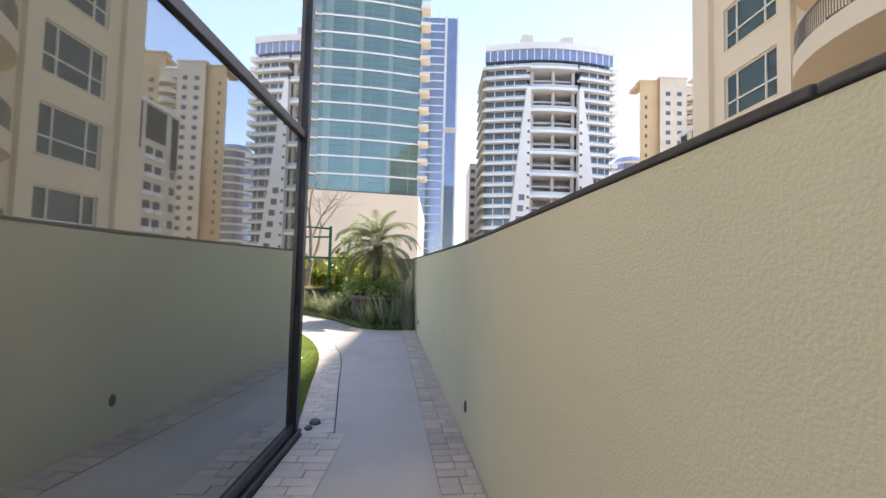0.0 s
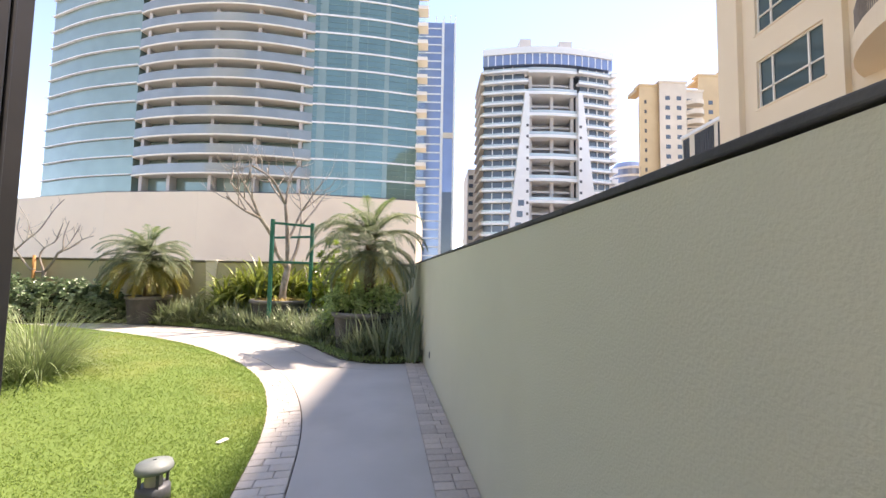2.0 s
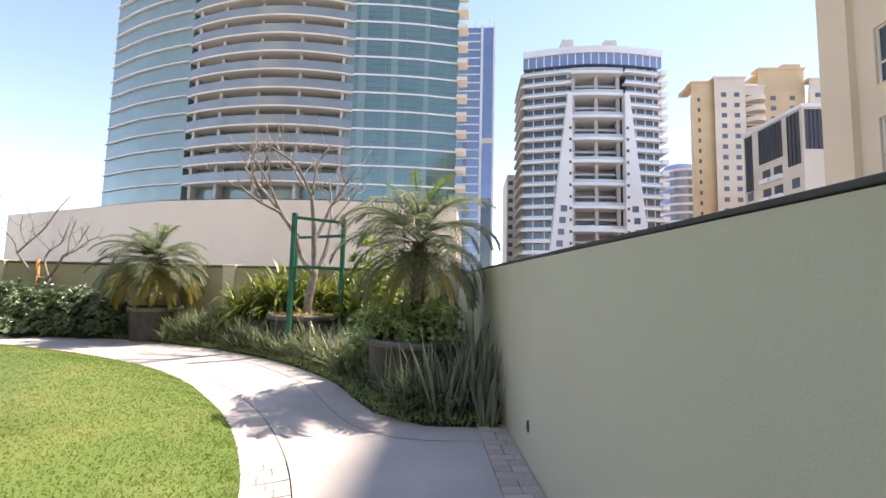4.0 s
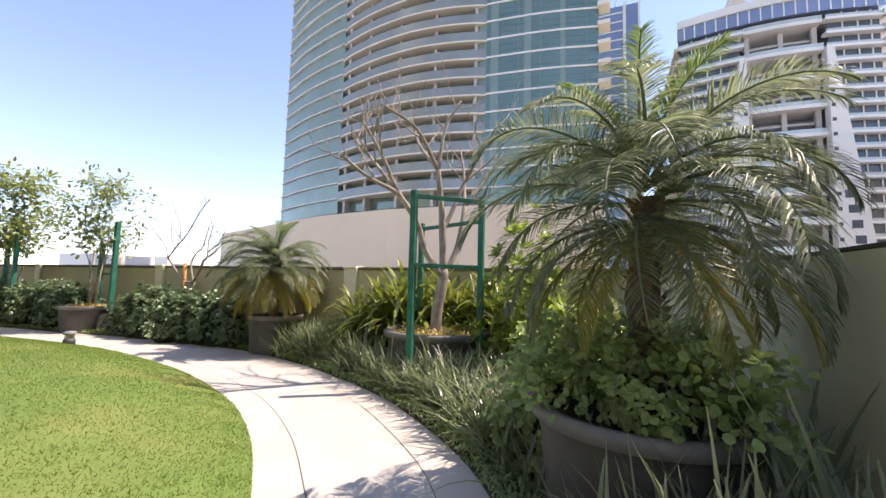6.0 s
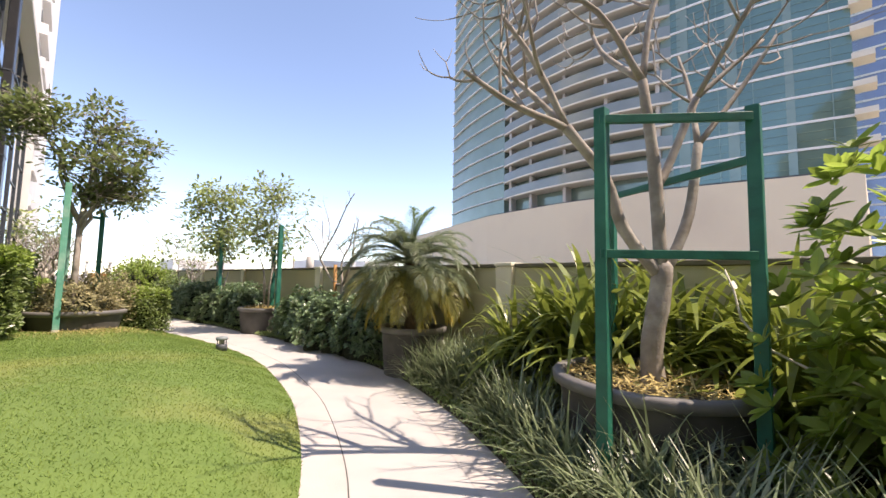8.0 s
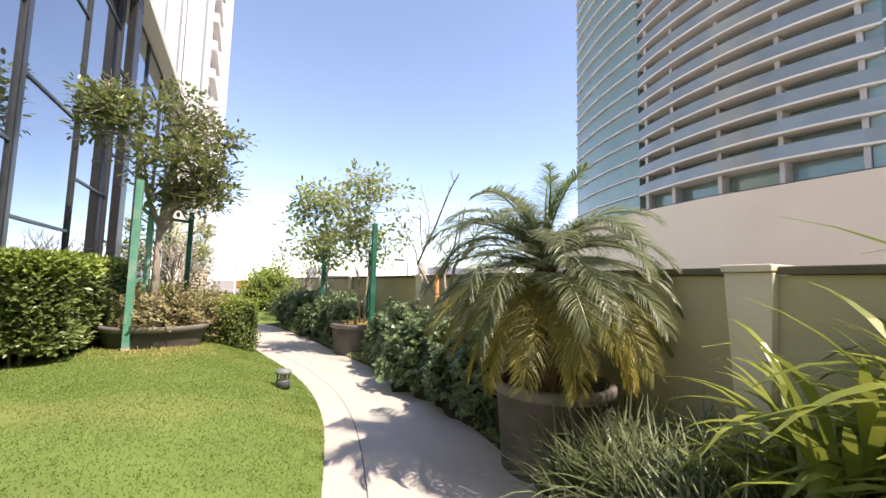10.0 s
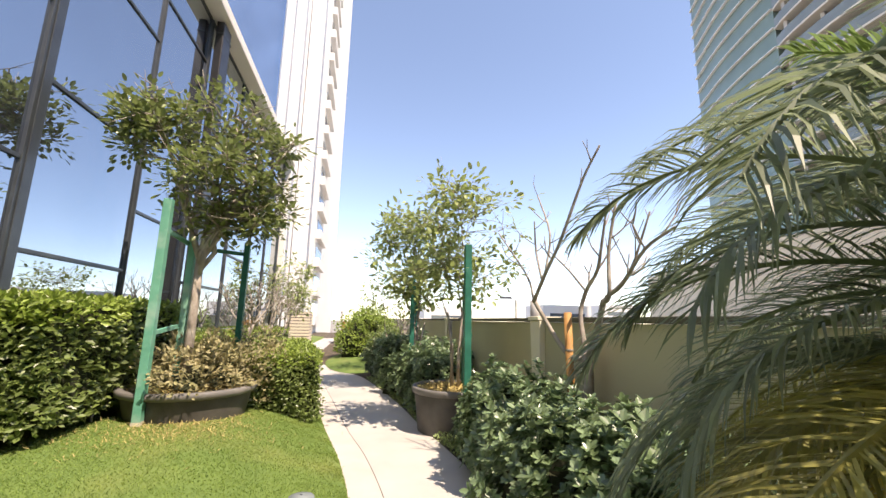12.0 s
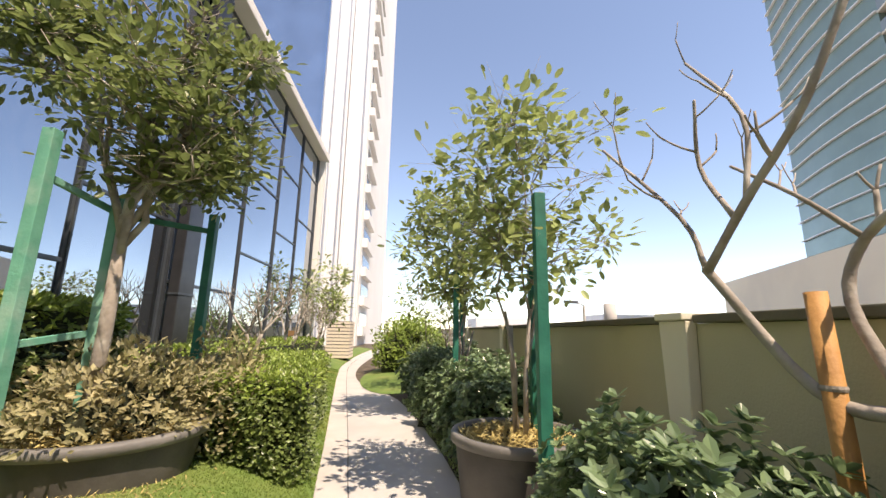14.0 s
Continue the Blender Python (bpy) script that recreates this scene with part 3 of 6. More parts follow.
def band(shape, line, z0, z1, out, thick=0.5):
    n = len(line)
    v = []
    for i, (x, y) in enumerate(line):
        a, b = line[max(0, i - 1)], line[min(n - 1, i + 1)]
        t = Vector((b[0] - a[0], b[1] - a[1], 0)).normalized()
        o = Vector((t.y, -t.x, 0))
        if o.y > 0:
            o = -o
        o_i = o * out if not callable(out) else o * out(i / (n - 1))
        for q, z in ((o_i, z0), (o_i, z1), (-o * thick, z1), (-o * thick, z0)):
            v.append((x + q.x, y + q.y, z))
    f = [(4 * i + k, 4 * i + 4 + k, 4 * i + 4 + (k + 1) % 4, 4 * i + (k + 1) % 4) for i in range(n - 1) for k in range(4)]
    shape.add(v, f + [(0, 1, 2, 3), tuple(4 * (n - 1) + k for k in (3, 2, 1, 0))])


mid = front[B0:B1 + 1]
for k in range(STOREYS):
    z = Z0 + FLOOR * (k + 1)
    s = Shape()
    band(s, mid, z - 0.38, z - 0.12, lambda u: 0.15 + 1.5 * math.sin(math.pi * u) ** 0.7, 3.0)
    part("balcony_slab", s, "soffit", teal, "white balcony slab")
    s = Shape()
    band(s, mid, z - 0.12, z + 1.4, lambda u: 0.05 + 1.45 * math.sin(math.pi * u) ** 0.7, -0.0)
    part("balcony_rail", s, "balcony_glass", teal)
    s = Shape()
    band(s, front[:B0 + 1], z - 0.2, z + 0.08, 0.16, 0.1)
    part("floor_edge", s, "tower_white", teal)
    s = Shape()
    band(s, front[:B0 + 1], z - 1.25, z - 1.19, 0.06, 0.1)
    band(s, front[:B0 + 1], z - 2.25, z - 2.21, 0.06, 0.1)
    part("glazing_bar", s, "teal_glass", teal)
    s = Shape()
    band(s, front[B1:], z - 0.1, z + 0.06, 0.42, 0.1)
    part("floor_edge", s, "tower_white", teal)
    s = Shape()
    s.box(-2.7, -0.9, 71.3, 73.8, z - 0.3, z + 0.35)
    part("corner_balcony", s, "soffit", teal)
for i in (1, 5, 9, 13, 16):
    x, y = mid[i]
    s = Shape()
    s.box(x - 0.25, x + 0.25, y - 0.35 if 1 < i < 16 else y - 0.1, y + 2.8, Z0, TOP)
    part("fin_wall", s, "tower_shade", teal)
for i in range(1, B0 + 1, 2):
    x, y = front[i]
    s = Shape()
    s.box(x - 0.05, x + 0.05, y - 0.08, y + 0.2, Z0, TOP)
    part("glazing_mullion", s, "teal_glass", teal)
# paler strips paint upright reflections onto the dark wing
for i in range(3, B0, 3):
    x, y = front[i]
    s = Shape()
    s.box(x - 0.9 - 0.25 * i, x + 0.3, y - 0.1, y + 0.2, Z0, TOP)
    part("light_bay", s, "teal_glass", teal, "pale glass strip standing for an upright reflection")
pod = tagged(thing("podium_block", (0, 0, 0), "plain pink-beige podium block under the teal tower", "podium building"), kind="")
s = Shape()
s.prism([(-2.2, 70.5), (-20, 66.8), (-36, 66.4), (-52, 68.8), (-72, 76), (-100, 86), (-100, 105), (-2.0, 105)], -12, 13.9)
part("wall", s, "pink", pod)
s = Shape()
s.prism([(-2.6, 71.4), (-20, 67.9), (-36, 67.5), (-52, 69.8), (-71, 76.9), (-71, 90), (-2.4, 90)], 13.9, 14.3)
part("plant_deck", s, "recess", pod)

# slim blue tower
blue = tower("blue_tower", (0, 0, 0), "slim blue glass tower with white floor lines")
s = Shape()
s.box(-14, 6.9, 130, 150, -12, 84)
part("glass_body", s, "blue_glass", blue)
for k in range(30):
    z = 2 + 2.75 * k
    s = Shape()
    s.box(-14.1, 2.3, 129.86, 130.0, z, z + 0.42)
    part("floor_line", s, "tower_white", blue)
for x0, x1 in ((2.4, 3.2), (6.4, 7.0)):
    s = Shape()
    s.box(x0, x1, 129.7, 130.0, -12, 84.6)
    part("vertical_fin", s, "tower_white", blue)
s = Shape()
s.box(2.4, 7.0, 129.8, 130.0, 45.5, 47.3)
part("service_band", s, "beige_pale", blue)
for x in (-3, 0.5, 3, 5.2, 6.8):
    s = Shape()
    s.box(x - 0.15, x + 0.15, 130.5, 130.8, 84, 86.5 + 0.6 * (x > 3))
    part("mast", s, "tower_white", blue)
s = Shape()
s.box(3.2, 6.4, 129.9, 130.0, -12, 28)
part("shaded_bay", s, "window", blue)

# white tower with tall open sky decks
white = tower("open_deck_tower", (0, 0, 0), "white tower with stacked open decks and leaning columns")
WX0, WX1, WY = 15.5, 56.5, 126.0


def wfront(x):
    u = (x - WX0) / (WX1 - WX0)
    return WY - 3.2 * math.sin(math.pi * u)


s = Shape()
OX0, OX1 = 29.4, 44.6
plan_l = [(x, wfront(x) + 1.2) for x in np.linspace(WX0 + 0.6, OX0 - 1.2, 8)] + [(OX0 - 1.2, 146), (WX0 + 2, 146)]
s.prism(plan_l, -12, 68)
part("west_body", s, "window", white)
s = Shape()
s.prism([(x, wfront(x) + 1.2) for x in np.linspace(OX1 + 1.2, WX1 - 0.6, 8)] + [(WX1 - 2, 146), (OX1 + 1.2, 146)], -12, 68)
part("east_body", s, "window", white)
s = Shape()
s.box(OX0 - 1.3, OX1 + 1.3, 132.5, 146, -12, 68)
part("core", s, "tower_shade", white)
WF = 3.4
line_l = [(x, wfront(x)) for x in np.linspace(WX0, OX0 - 0.2, 9)]
line_r = [(x, wfront(x)) for x in np.linspace(OX1 + 0.2, WX1, 9)]
line_c = [(x, wfront(x) + 0.6) for x in np.linspace(OX0, OX1, 7)]
for k in range(23):
    z = -10 + WF * k
    for ln in (line_l, line_r):
        s = Shape()
        band(s, ln, z, z + 0.6, 0.5, 1.4)
        part("floor_slab", s, "tower_white", white)
        s = Shape()
        band(s, ln, z + 0.6, z + 1.2, 0.35, -0.3)
        part("balcony_rail", s, "rail_glass", white)
    s = Shape()
    s.box(WX0 - 0.7, WX0 + 0.9, WY, 144, z, z + 0.9)
    part("side_slab", s, "beige_pale", white)
    s = Shape()
    s.box(WX1 - 0.6, WX1 + 1.3, WY - 1, 134, z, z + 1.5)
    part("end_balcony", s, "tower_white", white)
    for x in (WX0 + 3.2, WX0 + 6.4, WX0 + 9.2, OX1 + 4.0, OX1 + 7.0, OX1 + 9.6):
        s = Shape()
        s.box(x - 0.12, x + 0.12, wfront(x) + 0.95, wfront(x) + 1.25, z + 0.8, z + WF)
        part("window_bar", s, "tower_white", white)
for k in range(12):
    z = -10 + 2 * WF * k
    s = Shape()
    band(s, line_c, z, z + 0.9, 0.2, 7.5)
    part("deck_slab", s, "tower_white", white)
    s = Shape()
    band(s, line_c, z + 0.9, z + 1.8, 0.1, -0.0)
    part("deck_rail", s, "rail_glass", white)
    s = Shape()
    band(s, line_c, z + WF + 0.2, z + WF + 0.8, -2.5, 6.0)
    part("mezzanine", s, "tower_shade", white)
for x in (OX0 + 1.0, 37.2, OX1 - 1.0):
    s = Shape()
    s.box(x - 0.5, x + 0.5, 125.6, 126.6, -10, 66)
    part("deck_column", s, "tower_shade", white)
for sg, xa, xb in ((1, OX0 - 0.4, OX0 - 7.5), (-1, OX1 + 0.4, OX1 + 7.5)):
    s = Shape()
    ya = wfront(xa) - 0.9
    w0, w1 = (1.4, 7.8)
    v = [(xa + sg * 0.4, ya, -12), (xa + sg * 0.4, ya, 58), (xa - sg * 0.9, ya, 58), (xb - sg * 1.5, ya, -12)]
    v += [(x, y + 2.6, z) for x, y, z in v]
    s.add(v, [(0, 1, 2, 3), (7, 6, 5, 4), (0, 4, 5, 1), (1, 5, 6, 2), (2, 6, 7, 3), (3, 7, 4, 0)])
    fin = part("leaning_column", s, "tower_white", white, "white leaning column, wider below")
    for k in range(14):
        z = 3 + WF * k
        s = Shape()
        s.box(xa - sg * 0.2 - 0.35, xa - sg * 0.2 + 0.35, ya - 0.06, ya + 0.1, z, z + 0.8)
        part("small_window", s, "recess", fin)
        if k < 7:
            xm = xa - sg * (4.6 - 0.42 * k)
            s = Shape()
            s.box(xm - 0.9, xm + 0.9, ya - 0.06, ya + 0.1, z - 0.6, z + 1.2)
            part("window", s, "window", fin)
s = Shape()
band(s, [(x, wfront(x)) for x in np.linspace(WX0, WX1, 16)], 67.2, 70.6, 0.25, 6)
part("top_glazing", s, "blue_glass", white)
s = Shape()
band(s, [(x, wfront(x)) for x in np.linspace(WX0, WX1, 16)], 70.6, 72.6, 0.7, 16)
part("crown", s, "tower_white", white)
for x0, x1, z1 in ((27.6, 31.2, 78.2), (40.4, 44.4, 77.8)):
    s = Shape()
    s.box(x0, x1, 128, 133, 72.4, z1)
    part("roof_stair", s, "tower_shade", white)
s = Shape()
s.box(31.2, 40.4, 130, 131, 73.0, 75.0)
part("roof_beam", s, "soffit", white)
for x in np.linspace(WX0 + 1.5, WX1 - 1.5, 18):
    s = Shape()
    s.box(x - 0.14, x + 0.14, wfront(x) - 0.34, wfront(x) - 0.2, 67.2, 70.6)
    part("window_bar", s, "tower_white", white)

# far slab behind the open-deck tower
far = tower("far_grey_tower", (0, 0, 0), "distant pale grey tower partly hidden")
s = Shape()
s.box(13.2, 20, 150, 170, -12, 41)
part("wall", s, "beige_pale", far)
for k in range(12):
    s = Shape()
    s.box(13.6, 15.2, 149.9, 150.0, 2 + 3.2 * k, 3.5 + 3.2 * k)
    part("window", s, "window", far)

# round blue tower between
rb = tower("round_blue_tower", (82, 168, 0), "distant round tower with blue bands")
s = Shape()
s.lathe([(7, -12), (7, 47), (5, 49.5), (0.1, 50)], 28)
part("body", s, "blue_glass", rb)
for k in range(15):
    s = Shape()
    s.lathe([(7.2, 0 + 3.3 * k), (7.25, 0.9 + 3.3 * k), (6.8, 0.9 + 3.3 * k), (6.8, 0 + 3.3 * k)], 28, closed=True)
    part("floor_band", s, "tower_white", rb)

# beige and ochre tower
bt = tower("ochre_tower", (3.0, 0, -0.4), "beige and ochre apartment tower with small windows")
for x0, x1, y0, z1, mt in ((65, 72.4, 131, 65.6, "ochre"), (70.8, 79.8, 129.5, 66.2, "beige_pale"), (79.6, 86, 130.6, 64, "beige_pale"), (85.6, 99, 132, 70.2, "ochre"), (98.8, 106.5, 130, 65.8, "beige_pale")):
    s = Shape()
    s.prism([(x0, y0), (x1, y0), (x1 + 4, 147), (max(x0, x0 * 147 / y0), 147)], -12, z1)
    s.box(x0 - 0.3, x1 + 0.3, y0 - 0.3, y0 + 3, z1, z1 + 0.7)
    wing = part("wing", s, mt, bt, "tall plain wing")
    for k in range(19):
        z = 2 + 3.25 * k
        if z > z1 - 4 or x0 in (65, 79.6):
            continue
        for u in (0.3, 0.72):
            xm = x0 + (x1 - x0) * u
            s = Shape()
            s.box(xm - 0.75, xm + 0.75, y0 - 0.08, y0 + 0.1, z, z + 1.35)
            part("window", s, "window", wing)
for k in range(19):
    z = 0.6 + 3.25 * k
    s = Shape()
    s.lathe([(3.1, z), (3.1, z + 1.25), (2.85, z + 1.25), (2.85, z)], 20, (82.6, 130.6, 0), True)
    s.lathe([(3.1, z - 0.2), (3.1, z), (0.1, z), (0.1, z - 0.2)], 20, (82.6, 130.6, 0), True)
    part("round_balcony", s, "beige_pale", bt)
    s = Shape()
    s.box(80.6, 84.9, 130.45, 130.7, z + 0.1, z + 2.4)
    part("balcony_door", s, "window", bt)
    s = Shape()
    s.box(66.6, 67.3, 130.9, 131.1, z + 0.6, z + 1.8)
    part("window", s, "recess", bt)
for x0, x1, z0, z1 in ((66.5, 69.5, 66.2, 67.5), (88, 94, 70.8, 71.6), (93.5, 98.9, 70.8, 72.6), (72, 78, 66.8, 68.0)):
    s = Shape()
    s.box(x0, x1, 133, 142, z0, z1)
    part("roof_house", s, "ochre", bt)

# neighbouring white-framed block
gb = tower("framed_block", (0, 0, 0), "pale apartment block with dark louvred upper bays")
s = Shape()
s.box(62.5, 100, 84, 100.4, -12, 36.4)
part("wall", s, "beige_pale", gb)
s = Shape()
s.box(62.2, 100.2, 83.7, 100.7, 36.4, 37.1)
part("parapet", s, "tower_white", gb)


def louvred_bay(x0, x1, y0, y1, z0, z1):
    """A dark bay of upright louvres in a pale frame, on the west or the south face."""
    west = x0 == x1
    s = Shape()
    if west:
        s.box(x0 - 0.06, x0 + 0.1, y0, y1, z0, z1)
    else:
        s.box(x0, x1, y0 - 0.06, y0 + 0.1, z0, z1)
    bay = part("louvred_bay", s, "recess", gb, "dark louvred bay")
    n = max(3, int(((y1 - y0) + (x1 - x0)) / 0.75))
    for k in range(n + 1):
        u = k / n
        s = Shape()
        if west:
            y = y0 + (y1 - y0) * u
            s.box(x0 - 0.22, x0 - 0.05, y - 0.06, y + 0.06, z0, z1)
        else:
            x = x0 + (x1 - x0) * u
            s.box(x - 0.06, x + 0.06, y0 - 0.22, y0 - 0.05, z0, z1)
        part("louvre", s, "frame_blue", bay)


for y0, y1, z0 in ((97.6, 99.6, 23.4), (89.1, 95.3, 28.5), (84.7, 87.5, 25.8)):
    louvred_bay(62.5, 62.5, y0, y1, z0, 36.0)
for x0 in (63.0, 70.5, 78.0, 85.5, 93.0):
    louvred_bay(x0, x0 + 3.8, 84, 84, 28.3, 36.0)
for z in range(-8, 28, 4):
    for y in (90.4, 93.6):
        s = Shape()
        s.box(62.42, 62.6, y - 1.1, y + 1.1, z + 0.2, z + 2.9)
        part("window", s, "recess", gb)
        s = Shape()
        s.box(61.7, 62.5, y - 1.3, y + 1.3, z, z + 1.0)
        part("balcony", s, "tower_white", gb)
    for y in (86.1, 98.6):
        s = Shape()
        s.box(62.42, 62.6, y - 0.9, y + 0.9, z + 0.3 - 3, z + 2.2 - 3)
        part("window", s, "window", gb)
    for x in (68.6, 76.2, 83.7, 91.2):
        s = Shape()
        s.box(x - 1.0, x + 1.0, 83.92, 84.1, z + 0.3, z + 2.2)
        part("window", s, "window", gb)

# near beige apartment house
near = tower("beige_house", (0, 0, 0), "near beige apartment house with square windows and a curved balcony")
HX, HY = 18.5, 26.9
s = Shape()
s.box(HX + 0.25, HX + 14, -30, HY, -12, 42)
part("wall_core", s, "window_near", near)
SILLS = [11.0 + 4.27 * k for k in range(-4, 7)]
WINS = [(20.85, 24.7), (-1.5, 2.4), (-12.8, -8.9), (-22, -18.1)]
ys = [-30] + [v for w in sorted(WINS) for v in w] + [HY + 0.01]
for a, b in zip(ys[0::2], ys[1::2]):
    s = Shape()
    s.box(HX, HX + 0.3, a, b, -12, 42)
    part("wall", s, "beige", near)
for a, b in WINS:
    z = -12
    for sill in SILLS + [46]:
        s = Shape()
        s.box(HX, HX + 0.3, a, b, z, min(sill, 42))
        part("spandrel", s, "beige", near)
        z = sill + 2.7
    for sill in SILLS:
        if sill > 37 or sill < 2:
            continue
        w = new("window")
        w.parent = near
        for y0, y1, z0, z1 in ((a, b, sill, sill + 0.07), (a, b, sill + 2.62, sill + 2.7), (a, b, sill + 0.95, sill + 1.03), (a, a + 0.07, sill + 0.07, sill + 2.62),
                               (b - 0.07, b, sill + 0.07, sill + 2.62), (a + 0.85, a + 0.93, sill + 0.07, sill + 2.62), (b - 0.93, b - 0.85, sill + 0.07, sill + 2.62)):
            s = Shape()
            s.box(HX + 0.14, HX + 0.22, y0, y1, z0, z1)
            part("window_frame", s, "soffit", w)
        s = Shape()
        s.box(HX - 0.05, HX, a - 0.1, b + 0.1, sill - 0.1, sill - 0.01)
        part("sill", s, "beige", w)
s = Shape()
s.box(HX - 0.35, HX, 25.6, HY + 0.3, -12, 42)
part("corner_pier", s, "beige", near)
s = Shape()
s.box(HX + 0.2, HX + 14, HY + 0.01, HY + 0.3, -12, 42)
part("end_wall", s, "beige", near)
s = Shape()
s.box(HX - 0.3, HX, 19.7, 20.15, -12, 42)
part("bay_pier", s, "beige", near)
for k in range(7):
    z = SILLS[2] - 0.95 + 4.27 * k
    s = Shape()
    s.lathe([(6.2, z), (6.2, z + 0.85), (0.1, z + 0.85), (0.1, z)], 48, (HX + 2.6, 13.6, 0), True)
    bal = part("curved_balcony", s, "beige", near, "curved beige balcony slab")
    s = Shape()
    for q in range(150):
        a = math.pi / 2 + math.pi * q / 149
        x, y = HX + 2.6 + 6.1 * math.cos(a), 13.6 + 6.1 * math.sin(a)
        if x < HX - 0.05:
            s.box(x - 0.014, x + 0.014, y - 0.014, y + 0.014, z + 0.85, z + 1.9)
    s.lathe([(6.13, z + 1.9), (6.13, z + 1.97), (6.06, z + 1.97), (6.06, z + 1.9)], 48, (HX + 2.6, 13.6, 0), True)
    part("balcony_railing", s, "rail_dark", bal, "dark iron balcony railing")
    for y0 in (9.6, 14.9):
        s = Shape()
        s.box(HX - 0.03, HX + 0.04, y0, y0 + 3.3, z + 0.87, z + 3.3)
        part("balcony_door", s, "window_near", bal)
        for y1 in (y0, y0 + 1.1, y0 + 2.2, y0 + 3.22):
            s = Shape()
            s.box(HX - 0.06, HX - 0.03, y1, y1 + 0.08, z + 0.87, z + 3.3)
            part("door_bar", s, "soffit", bal)

# white tower past the glass front
wt = tower("white_slab_tower", (0, 0, 0), "tall white tower with ribbed face and balcony edges")
s = Shape()
s.box(-85, -52, 2.2, 7.4, -12, 110)
part("white_face", s, "tower_white", wt)
s = Shape()
s.box(-85, -53, -40, 2.2, -12, 110)
part("glass_face", s, "glass_far", wt, "blue-grey mirror glazing")
for y in (2.6, 3.7, 5.0, 5.4, 7.2):
    s = Shape()
    s.box(-52, -51.6, y - 0.14, y + 0.14, -12, 110)
    part("rib", s, "tower_white", wt)
for k in range(34):
    z = 1 + 3.2 * k
    s = Shape()
    s.box(-60, -53.5, 7.4, 7.95, z, z + 1.0)
    part("balcony", s, "tower_white", wt)
    s = Shape()
    s.box(-60, -54, 7.38, 7.45, z + 1.0, z + 2.4)
    part("balcony_opening", s, "window", wt)

# low far city beyond the parapet
for x0, x1, y0, h in ((-120, -108, 60, 6.5), (-160, -128, 90, 8), (-140, -120, 30, 5.4)):
    fb = tower("far_low_building", (0, 0, 0), "distant low pale building beyond the parapet")
    s = Shape()
    s.box(x0, x1, y0, y0 + 14, -12, h)
    part("wall", s, "tower_white", fb)
    s = Shape()
    s.box(x1, x1 + 0.1, y0 + 2, y0 + 12, h - 3.4, h - 2.2)
    part("window_strip", s, "window", fb)


# ---- garden things ----
def planter(at, r, h, label, litter="soil", group="black planters"):
    """A big round black nursery pot with a thick rolled rim."""
    pot = thing("planter", at, label, "planter", group)
    s = Shape()
    s.lathe([(r * 0.84, 0), (r * 0.93, h - 0.1), (r * 0.93, h - 0.02), (r * 0.88, h - 0.02), (r * 0.8, 0.04), (0.01, 0.04)], 48)
    part("body", s, "pot", pot, smooth=True)
    s = Shape()
    s.lathe([(r * 0.94, h - 0.09), (r * 1.0, h - 0.075), (r * 1.01, h - 0.01), (r * 0.985, h + 0.012), (r * 0.9, h + 0.008), (r * 0.885, h - 0.03), (r * 0.9, h - 0.09)], 48, closed=True)
    part("rim", s, "pot_rim", pot, "scuffed grey rolled rim", smooth=True)
    s = Shape()
    ring = [(0, 0, h - 0.09)]
    for q in range(24):
        a = 2 * math.pi * q / 24
        ring.append((r * 0.89 * math.cos(a), r * 0.89 * math.sin(a), h - 0.13 + uni(-0.015, 0.015)))
    s.add(ring, [(0, 1 + q, 1 + (q + 1) % 24) for q in range(24)])
    part("earth", s, "soil", pot, smooth=True)
    if litter == "straw":
        s = Shape()
        for _ in range(1500):
            a, q = uni(0, 6.283), r * 0.86 * math.sqrt(uni(0, 1))
            d = Vector((uni(-1, 1), uni(-1, 1), uni(-0.1, 0.35))).normalized()
            s.leaf(Vector((q * math.cos(a), q * math.sin(a), h - 0.09 + 0.07 * (1 - (q / r) ** 2) + uni(0, 0.04))), d, Vector((0, 0, 1)), uni(0.06, 0.17), uni(0.01, 0.026))
        part("dry_litter", s, "straw", pot, "dry straw and fallen leaves")
    return pot


